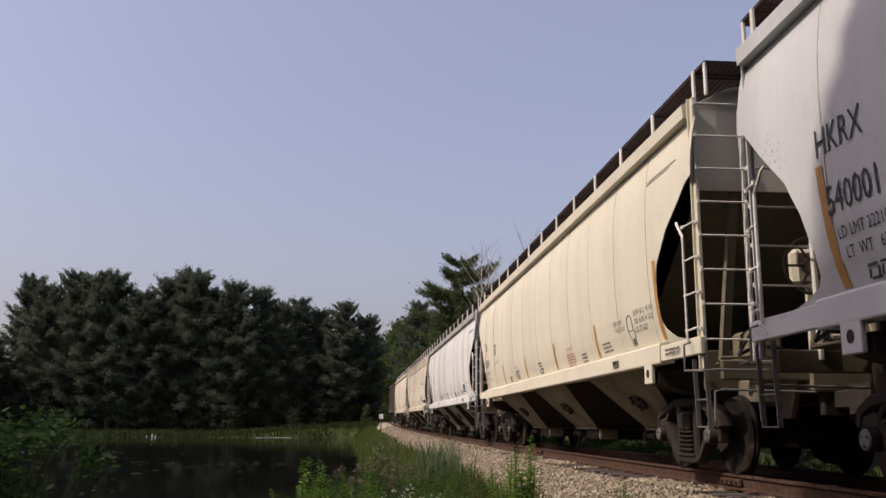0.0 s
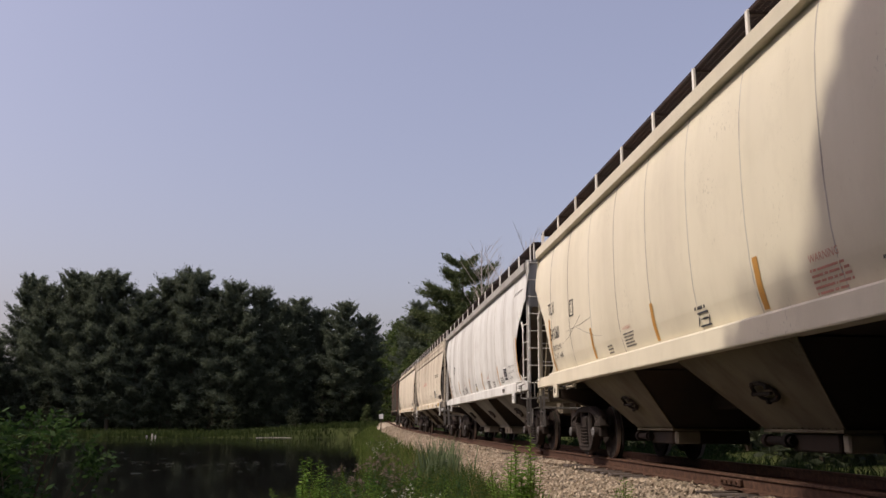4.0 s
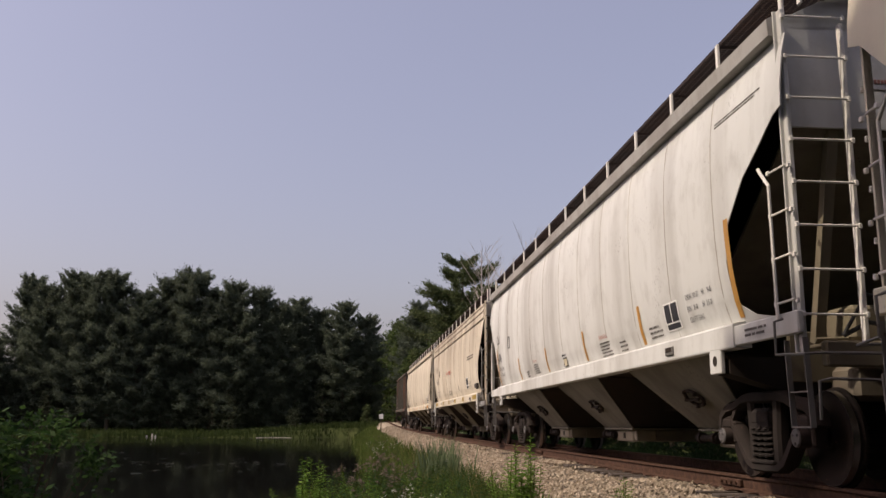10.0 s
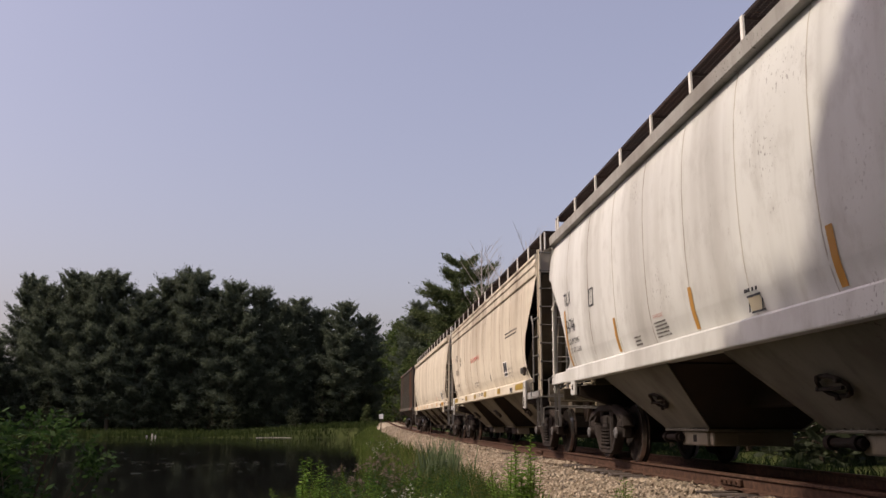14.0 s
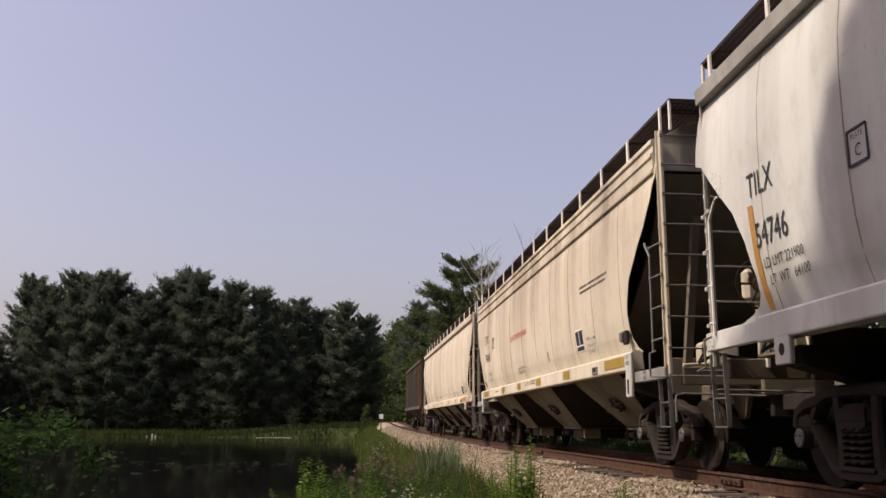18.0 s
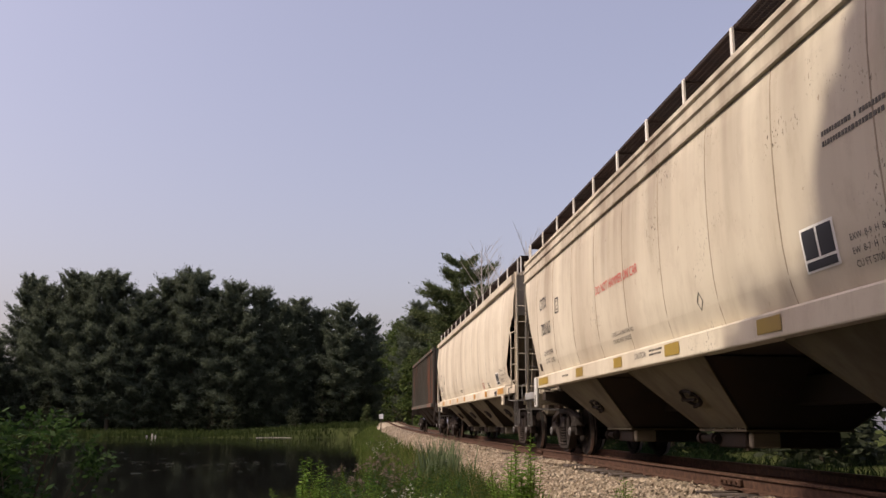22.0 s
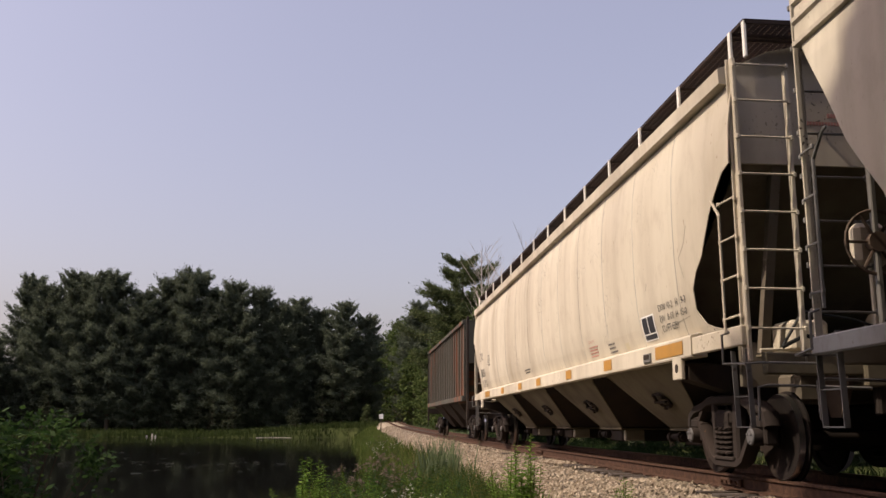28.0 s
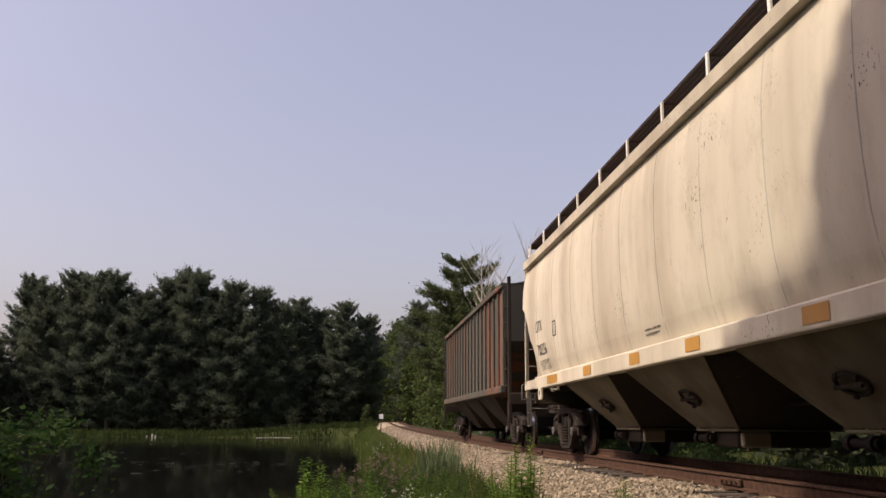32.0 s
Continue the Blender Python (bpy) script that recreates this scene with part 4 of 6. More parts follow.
        part("hub", Mesh().rod([(cx, cy - 0.04, cz), (cx, cy + 0.04, cz)], 0.09, 12), RUSTBAR, wh)
        for k in range(6):
            a = k * math.tau / 6
            part("spoke", Mesh().rod([(cx + 0.085 * math.cos(a), cy, cz + 0.085 * math.sin(a)), (cx + 0.27 * math.cos(a), cy, cz + 0.27 * math.sin(a))], 0.014, 5), RUSTBAR, wh)
        bx = Mesh().box((cx, ye + e * 0.26, cz), (0.30, 0.16, 0.38), 0.05)
        bx.box((cx, ye + e * 0.22, cz - 0.5), (0.06, 0.05, 0.8), 0.01)
        part("gear_box", bx, PAINT_SAND if brake == 2 else TRUCK, wh)
    for sx in (-1, 1):
        dp = Mesh().prism([(ye - e * 0.55, 1.26), (ye + e * 0.06, 1.24), (ye + e * 0.02, 0.98), (ye - e * 0.16, 0.66), (ye - e * 0.36, 0.66), (ye - e * 0.50, 0.98)][:: e], sx * 0.42 - 0.03, sx * 0.42 + 0.03)
        part("draft_plate", dp, RUSTBAR, car, "tapered steel plate below the end sill")
    for a, b, r in ((1.47, 1.40, 0.022), (1.72, 1.36, 0.018)):
        pipe = Mesh().rod([(-1.05, ye - e * 0.10, 1.36), (-0.85, ye - e * 0.02, a), (-0.35, ye + e * 0.02, a - 0.08), (0.25, ye - e * 0.05, b + 0.12), (0.95, ye - e * 0.10, b)], r, 7)
        part("brake_pipe", pipe, HOSE, car, "black brake pipe along the end platform", True)
    tank = Mesh().box((-0.35, ye - e * 0.95, 0.98), (0.55, 0.50, 0.34), 0.05).box((-0.35, ye - e * 0.95, 1.19), (0.10, 0.20, 0.12), 0.02)
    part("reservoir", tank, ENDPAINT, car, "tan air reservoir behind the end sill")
    eq = Mesh()
    eq.rod([(0.25, ye - e * 0.62, 1.62), (1.0, ye - e * 0.62, 1.62)], 0.17, 14)
    eq.box((-0.55, ye - e * 0.7, 1.52), (0.42, 0.5, 0.34), 0.04)
    eq.rod([(-1.1, ye - e * 0.5, 1.36), (-0.4, ye - e * 0.6, 1.40), (0.5, ye - e * 0.6, 1.38)], 0.02, 6)
    part("brake_gear", eq, PAINT_SAND if e > 0 or aged else UNDER, car, "air reservoir and valve on the platform")


def grating(half, z, x0, x1, sgn):
    g = Mesh()
    n = int(2 * half / 0.05)
    for i in range(n + 1):
        y = -half + 2 * half * i / n
        g.box((sgn * (x0 + x1) / 2, y, z), (x1 - x0, 0.012, 0.026))
    for k in range(12):
        x = x0 + (x1 - x0) * k / 11
        g.box((sgn * x, 0, z), (0.012 if 0 < k < 11 else 0.025, 2 * half, 0.024 if 0 < k < 11 else 0.04))
    return g


def covered_hopper(label, half, mat, bays, top, bottom, seams, rng, brakes=(0, 1), push=0.38, tall=4.32, eave=0.16, posts=1.5, lad=None, shape="three", inset=1.85):
    car = thing("covered_hopper_car", label, "freight car", "cars of the train")
    lad = lad or LADDER_WHITE
    for sgn in (-1, 1):
        sh = part("side_sheet", side_sheet(half, sgn, shape), mat, car, "curved welded steel side sheet", smooth=True)
        if sgn < 0:
            for k in range(1, seams):
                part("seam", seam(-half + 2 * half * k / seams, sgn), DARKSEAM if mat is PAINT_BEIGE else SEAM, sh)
            bead = Mesh().rod([(-1.452, -half + 1.3 + (2 * half - 2.6) * i / 12, 1.614) for i in range(13)], 0.008, 5)
            part("weld_bead", bead, SEAM, sh, "weld in a darker tone above the sill")
        ev = Mesh()
        if shape == "deep":
            ev.prism_y([(sgn * 1.46, 3.805), (sgn * 1.60, 3.825), (sgn * 1.605, 3.860), (sgn * 1.575, 3.885), (sgn * 1.575, 4.025), (sgn * 1.60, 4.045), (sgn * 1.60, 4.085), (sgn * 1.565, 4.105), (sgn * 1.56, 4.205), (sgn * 1.59, 4.225), (sgn * 1.585, 4.285), (sgn * 1.44, 4.305)][:: sgn], -half, half)
        else:
            ev.prism_y([(sgn * 1.46, tall - 0.20), (sgn * 1.60, tall - 0.18), (sgn * 1.61, tall - 0.02), (sgn * 1.57, tall + 0.0), (sgn * 1.44, tall + 0.03)][:: sgn], -half, half)
        part("eave", ev, EAVEGREY if mat is PAINT_WHITE else mat, car, "projecting roof edge")
        si = Mesh().prism_y([(sgn * 1.40, 1.34), (sgn * 1.585, 1.34), (sgn * 1.592, 1.355), (sgn * 1.592, 1.565), (sgn * 1.58, 1.585), (sgn * 1.425, 1.615)][:: sgn], -half + 1.2, half - 1.2)
        part("side_sill", si, mat, car, "plain side sill below the sheet")
        part("running_board", grating(half + 0.26, tall + 0.42, 0.62, 1.40, sgn), GRATE, car, "dark steel grating walkway on the roof")
        n = int(2 * half / posts)
        for k in range(n + 1):
            y = -half + 0.05 + (2 * half - 0.10) * k / n
            q = Mesh().box((sgn * 1.43, y, tall + 0.21), (0.03, 0.06, 0.42), 0.005)
            part("walkway_post", q, lad, car)
            part("walkway_bracket", Mesh().beam((sgn * 1.40, y, tall + 0.39), (sgn * 0.62, y, tall + 0.39), 0.03, 0.03), GRATE, car)
    rf = Mesh().prism_y([(-1.46, tall - 0.05), (1.46, tall - 0.05), (1.42, tall + 0.02), (1.0, tall + 0.23), (0.5, tall + 0.34), (0, tall + 0.37), (-0.5, tall + 0.34), (-1.0, tall + 0.23), (-1.42, tall + 0.02)], -half + 0.12, half - 0.12)
    part("roof", rf, mat, car, "low curved roof")
    for e in (-1, 1):
        cross = Mesh()
        zc = tall + 0.42
        for k in range(11):
            cross.box((0, e * (half - 0.16 + k * 0.04), zc), (1.22, 0.014, 0.03))
        for k in range(28):
            cross.box((-0.60 + k * 0.0444, e * (half + 0.04), zc), (0.013, 0.44, 0.03))
        for yy in (-0.18, 0.26):
            cross.box((0, e * (half + yy), zc - 0.01), (2.80, 0.03, 0.05))
        part("end_walkway", cross, GRATE, car, "dark grating across the end of the roof")
        for s in (-1, 1):
            q = Mesh().box((s * 1.40, e * (half + 0.24), tall + 0.22), (0.03, 0.055, 0.40), 0.005)
            part("walkway_post", q, lad, car)
        old = mat is PAINT_BEIGE
        car_end(car, half, e, mat, GALV if old else mat if mat is PAINT_SAND else lad, brakes[0 if e < 0 else 1], tall, mat)
    cs = Mesh().box((0, 0, 0.98), (0.36, 2 * half - 1.0, 0.34), 0.02)
    part("center_sill", cs, DARK, car)
    for y in bays:
        hopper_bay(car, y, top, bottom, mat, push)
    inner = Mesh().prism_y([(-1.40, 1.36), (1.40, 1.36), (1.40, 3.3), (-1.40, 3.3)], -half + 3.0, half - 3.0)
    part("floor_pan", inner, DARK, car)
    wheels = []
    for e in (-1, 1):
        wheels += truck(car, e * (half - inset), rng)
    return car, wheels


_r = random.Random(3)
TRAIN = []


def centre(a, b):
    return (a + b) / 2, (b - a) / 2


def outlined(name, y0, y1, z0, z1, car, ink, label, line=0.02):
    """A painted box outline."""
    g, z0, z1 = Mesh(), on_side(z0), on_side(z1)
    for yy, zz, w, h in (((y0 + y1) / 2, z0, abs(y0 - y1), line), ((y0 + y1) / 2, z1, abs(y0 - y1), line), (y0, (z0 + z1) / 2, line, z1 - z0), (y1, (z0 + z1) / 2, line, z1 - z0)):
        g.box((-(bulge(zz) + 0.006), yy, zz), (0.006, w, h))
    return part(name, g, ink, car, label)


def side_marks(car, y, mark, number, limit, weight, plate_y, zs=(2.79, 2.27, 2.05, 1.87), size=0.24, gauge=1.0):
    """Reporting mark, number and weights near the far end of the side."""
    lettering(mark, y, zs[0], size, BLACKINK, car, width=0.78 * gauge)
    lettering(number, y - 0.08, zs[1], size, BLACKINK, car, width=0.78 * gauge)
    lettering(limit, y - 0.18, zs[2], 0.095, BLACKINK, car, width=0.85 * gauge)
    lettering(weight, y - 0.24, zs[3], 0.095, BLACKINK, car, width=0.85 * gauge)
    outlined("plate_box", plate_y, plate_y - 0.27, zs[0] - 0.22, zs[0] + 0.06, car, BLACKINK, "small black stencil box")
    lettering("C", plate_y - 0.09, zs[0] - 0.17, 0.10, BLACKINK, car)
    lettering("PLATE", plate_y - 0.05, zs[0] - 0.02, 0.045, BLACKINK, car)


def data_panel(car, y, z0, z1, w):
    """A black consolidated data stencil with white rules."""
    p = patch("data_panel", y, y - w, z0, z1, WHITEINK, car, "white-framed black data panel")
    d = (z1 - z0)
    for a, b, e, f in ((0.06, 0.46, 0.30, 0.94), (0.52, 0.94, 0.30, 0.94), (0.06, 0.94, 0.05, 0.24)):
        patch("black_field", y - w * a, y - w * b, z0 + d * e, z0 + d * f, BLACKINK, p, lift=0.010)


def common_marks(car, y, rng, mat):
    """Small print of the three-bay cars, y counted from the middle."""
    lettering("WARNING", -2.62, 1.95, 0.07, FAINTRED, car)
    bars(-2.60, 1.88, 5, 0.60, 0.028, FAINTRED if mat is PAINT_CREAM else FAINTINK, car, rng)
    lettering("WARNING", 2.92, 1.97, 0.055, FAINTRED, car)
    bars(2.92, 1.91, 5, 0.50, 0.026, FAINTINK, car, rng)
    bars(-3.64, 1.80, 3, 0.36, 0.035, FAINTINK, car, rng)
    bars(3.88, 1.80, 3, 0.30, 0.030, FAINTINK, car, rng)
    bars(-5.08, 1.86, 3, 0.48, 0.035, FAINTINK, car, rng)


B3 = (4.20, -0.64, -5.45)


def three_bay(label, a, b, mat, brakes, mark, number, limit, weight, panel):
    c, h = centre(a, b)
    car, wheels = covered_hopper(label, h, mat, B3, 3.0, 1.65, 12, _r, brakes, push=0.14)
    side_marks(car, 7.88, mark, number, limit, weight, 6.04, (2.81, 2.295, 2.07, 1.89))
    common_marks(car, 0, _r, mat)
    for ys, z0, z1 in ((7.78, 1.62, 2.74), (4.68, 1.64, 2.22), (1.52, 1.64, 2.20), (-1.64, 1.64, 2.22), (-4.77, 1.64, 2.24), (-7.9, 1.64, 2.75)):
        patch("reflector_strip", ys + 0.055, ys - 0.055, z0, z1, YELLOW, car, "faded orange reflective strip", slant=0.07 if ys > 7 else 0.0)
    bars(-7.7, 3.86, 2, 1.1, 0.02, FAINTINK, car, _r)
    bars(-8.2, 1.44, 2, 0.5, 0.03, FAINTINK, car, _r)
    latch = Mesh().box((-1.60, -6.05, 1.45), (0.03, 0.26, 0.10), 0.01)
    holder = part("card_holder", latch, GALV, car, "small grey card holder on the sill")
    part("card_slot", Mesh().box((-1.617, -6.05, 1.465), (0.012, 0.19, 0.055), 0.004), DARK, holder)
    if panel:
        data_panel(car, -5.76, 1.73, 2.12, 0.50)
        for k, words in enumerate(("EXW 10-8'    H    9-8", "EW   8-8      H  15-0", "CU FT 5461")):
            lettering(words, -6.55, 2.06 - k * 0.15, 0.062, BLACKINK, car)
        patch("paper_tag", 0.08, -0.19, 1.67, 1.83, PAPER, car, "pale paper tag in a black frame")
        outlined("tag_frame", 0.09, -0.20, 1.66, 1.84, car, BLACKINK, "black painted frame")
        bars(0.12, 1.91, 1, 0.32, 0.045, BLACKINK, car, _r)
    else:
        for k, words in enumerate(("EXW 10-2   H  9-3", "EW  8-10  H 15-0", "CU FT 6221")):
            lettering(words, -6.87, 2.13 - k * 0.125, 0.075, BLACKINK, car)
        lettering("EMPTY LOAD", -5.84, 2.08, 0.065, FAINTINK, car, width=0.8)
        lettering("1\" ADJ. BLOCK", -5.90, 1.97, 0.065, FAINTINK, car, width=0.8)
        shape = [(-6.52, 1.93), (-6.50, 2.06), (-6.53, 2.14), (-6.62, 2.18), (-6.71, 2.14), (-6.74, 2.06), (-6.74, 1.93), (-6.52, 1.93), (-6.60, 1.68), (-6.74, 1.68), (-6.80, 1.93)]
        part("stencil_figure", Mesh().rod([(-(bulge(on_side(b)) + 0.002), a, on_side(b)) for a, b in shape], 0.008, 4), FAINTINK, car, "black painted block outline")
        outlined("stencil_frame", 0.03, -0.27, 1.67, 1.84, car, BLACKINK, "black painted frame")
        bars(0.08, 1.91, 1, 0.34, 0.045, BLACKINK, car, _r)
        bars(-0.03, 1.76, 1, 0.20, 0.03, BLACKINK, car, _r)
        patch("ink_smudge", -6.63, -6.74, 1.70, 1.80, FAINTINK, car)
    TRAIN.append((car, wheels, c, h - 1.65))
    return car


three_bay("grey-white steel covered hopper car with black lettering", 8.20 - 18.6, 8.20, PAINT_GREY, (0, 2), "HKRX", "540001", "LD LMT 222100", "LT  WT   63900", False)
for k in range(3):
    outlined("stencil_box", 7.42 - k * 0.17, 7.30 - k * 0.17, 1.66, 1.78, TRAIN[0][0], BLACKINK, "small black stencil box")
car = three_bay("cream steel covered hopper car with scratches and black lettering", 9.79, 28.15, PAINT_CREAM, (0, 0), "TILX", "541060", "LD LMT 221400", "LT  WT   64600", False)
for pts in (((6.5, 2.34), (5.9, 2.36), (5.3, 2.36), (4.6, 2.40)), ((6.9, 2.14), (6.3, 2.22), (5.7, 2.40), (5.3, 2.52)), ((5.7, 2.36), (5.0, 2.18), (4.4, 2.05), (4.1, 2.02))):
    part("scratch", Mesh().rod([(-(bulge(on_side(z)) + 0.001), y, on_side(z)) for y, z in pts], 0.003, 4), FAINTINK, car)
three_bay("white steel covered hopper car with grime streaks and orange strips", 29.58, 47.80, PAINT_WHITE, (0, 2), "TILX", "54746", "LD LMT 221900", "LT  WT   64100", True)

# beige car with a taller roof edge
c, h = centre(49.48, 67.18)
car, wheels = covered_hopper("dirty beige steel covered hopper car with dark streaks", h, PAINT_BEIGE, (4.4, -0.3, -5.2), 2.9, 1.45, 11, _r, (0, 2), posts=1.45, shape="deep", push=0.10, inset=1.5)
side_marks(car, 6.92, "CITX", "700165", "LD LMT 223900", "LT WT    62100", 5.40, (3.02, 2.47, 2.03, 1.85), 0.25, 1.12)
lettering("DO NOT HAMMER ON CAR", 2.35, 2.70, 0.135, REDINK, car, width=0.92)
for k, words in enumerate(("CLOSE LOCK AND SEAL ALL", "COVERS AND OUTLETS")):
    lettering(words, 1.68, 1.92 - k * 0.12, 0.06, BLACKINK, car)
bars(-4.9, 2.98, 2, 1.7, 0.05, FAINTINK, car, _r)
for k, words in enumerate(("EXW  8-9  H  8-6", "EW  8-7  H  15-3", "CU FT 5700")):
    lettering(words, -5.10, 2.02 - k * 0.12, 0.052, BLACKINK, car)
data_panel(car, -4.36, 1.86, 2.28, 0.55)
for y0, y1 in ((7.19, 6.24), (3.84, 3.35), (1.45, 1.02), (-0.83, -1.35), (-3.46, -3.96), (-6.31, -7.34)):
    patch("reflector_strip", y0, y1, 1.355, 1.50, GOLD, car, "yellow reflective strip on the sill")
lh = Mesh().box((-1.60, -5.75, 1.43), (0.03, 0.28, 0.12), 0.01)
holder = part("card_holder", lh, GALV, car, "small grey card holder on the sill")
part("card_slot", Mesh().box((-1.617, -5.75, 1.445), (0.012, 0.20, 0.06), 0.004), DARK, holder)
for yy in (7.42, -7.64):
    lf = Mesh().box((-1.61, yy, 1.26), (0.05, 0.24, 0.62), 0.03)
    lug = part("lifting_lug", lf, PAINT_WHITE, car, "white lifting plate with a slot")
    # the slot's shade is a dark bar laid on the plate
    part("slot", Mesh().box((-1.637, yy, 1.10), (0.01, 0.07, 0.20), 0.004), DARK, lug)
for k, word in enumerate(("LIFT", "HERE")):
    tx = lettering(word, -7.53, 1.44 - k * 0.08, 0.055, BLACKINK, car)
    tx.location.x = -0.036
for k, word in enumerate(("JACK", "HERE")):
    lettering(word, -8.12, 1.205 - k * 0.075, 0.045, BLACKINK, car).location.x = 0.022
lettering("CAUTION:", 0.40, 1.41, 0.075, BLACKINK, car)
bars(-0.22, 1.475, 2, 0.50, 0.03, FAINTINK, car, _r)
bars(4.95, 1.43, 1, 0.5, 0.04, FAINTINK, car, _r)
dia = [(-1.85, 1.98), (-1.93, 2.09), (-2.01, 1.98), (-1.93, 1.87), (-1.85, 1.98)]
part("placard_mark", Mesh().rod([(-(bulge(on_side(b)) + 0.002), a, on_side(b)) for a, b in dia], 0.008, 4), FAINTINK, car, "small diamond outline stencil")
patch("routing_plate", 7.42, 7.20, 1.72, 1.90, DARK, car, "small dark routing plate")
stub = part("bracket", Mesh().box((-1.575, -7.42, 1.80), (0.06, 0.16, 0.20), 0.015), DARK, car, "dark bracket at the end of the side")
part("knob", Mesh().box((-1.63, -7.38, 1.81), (0.07, 0.07, 0.15), 0.025), GALV, stub, "worn pale knob")
TRAIN.append((car, wheels, c, h - 1.65))

# longer sand-coloured car with four hoppers
c, h = centre(68.83, 89.55)
car, wheels = covered_hopper("sand-coloured steel covered hopper car with scratched sides", h, PAINT_SAND, (5.17, 1.19, -2.70, -6.65), 2.98, 1.3, 13, _r, (0, 0), shape="four", push=0.25, inset=1.7)
side_marks(car, 8.95, "CITX", "700256", "LD LMT 222500", "LT WT    63500", 7.2, (2.60, 2.08, 1.86, 1.72), 0.24, 1.2)
data_panel(car, -7.26, 1.68, 2.06, 0.52)
for k, words in enumerate(("EXW 10-2   H   9-3", "EW   8-10  H  15-0", "CU FT 6351")):
    lettering(words, -8.00, 2.05 - k * 0.15, 0.085, BLACKINK, car)
lettering("WARNING", -4.38, 1.94, 0.055, FAINTRED, car)
bars(-4.38, 1.87, 4, 0.5, 0.028, FAINTRED, car, _r)
bars(-5.5, 1.82, 3, 0.4, 0.035, FAINTINK, car, _r)
bars(1.6, 1.85, 2, 0.7, 0.035, FAINTINK, car, _r)
patch("paper_tag", -6.33, -6.50, 1.64, 1.76, PAPER, car, "pale paper tag")
for y0, y1 in ((7.80, 6.85), (4.77, 4.27), (2.1, 1.65), (-0.1, -0.55), (-2.89, -3.34), (-5.48, -5.92), (-7.93, -8.91)):
    patch("reflector_strip", y0, y1, 1.345, 1.50, YELLOW, car, "yellow reflective strip on the sill")
lh = Mesh().box((-1.60, -7.62, 1.43), (0.03, 0.28, 0.12), 0.01)
holder = part("card_holder", lh, GALV, car, "small grey card holder on the sill")
part("card_slot", Mesh().box((-1.617, -7.62, 1.445), (0.012, 0.20, 0.06), 0.004), DARK, holder)
for pts in (((-9.0, 2.35), (-8.9, 2.6), (-9.1, 2.75), (-9.2, 2.95)), ((-8.2, 1.80), (-8.6, 1.83), (-9.0, 1.86)), ((-6.3, 2.55), (-6.4, 2.42)), ((-6.9, 2.42), (-7.0, 2.28)), ((-7.6, 2.4), (-7.66, 2.5))):
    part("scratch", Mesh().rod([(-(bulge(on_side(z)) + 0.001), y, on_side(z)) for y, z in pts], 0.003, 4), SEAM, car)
TRAIN.append((car, wheels, c, h - 1.65))


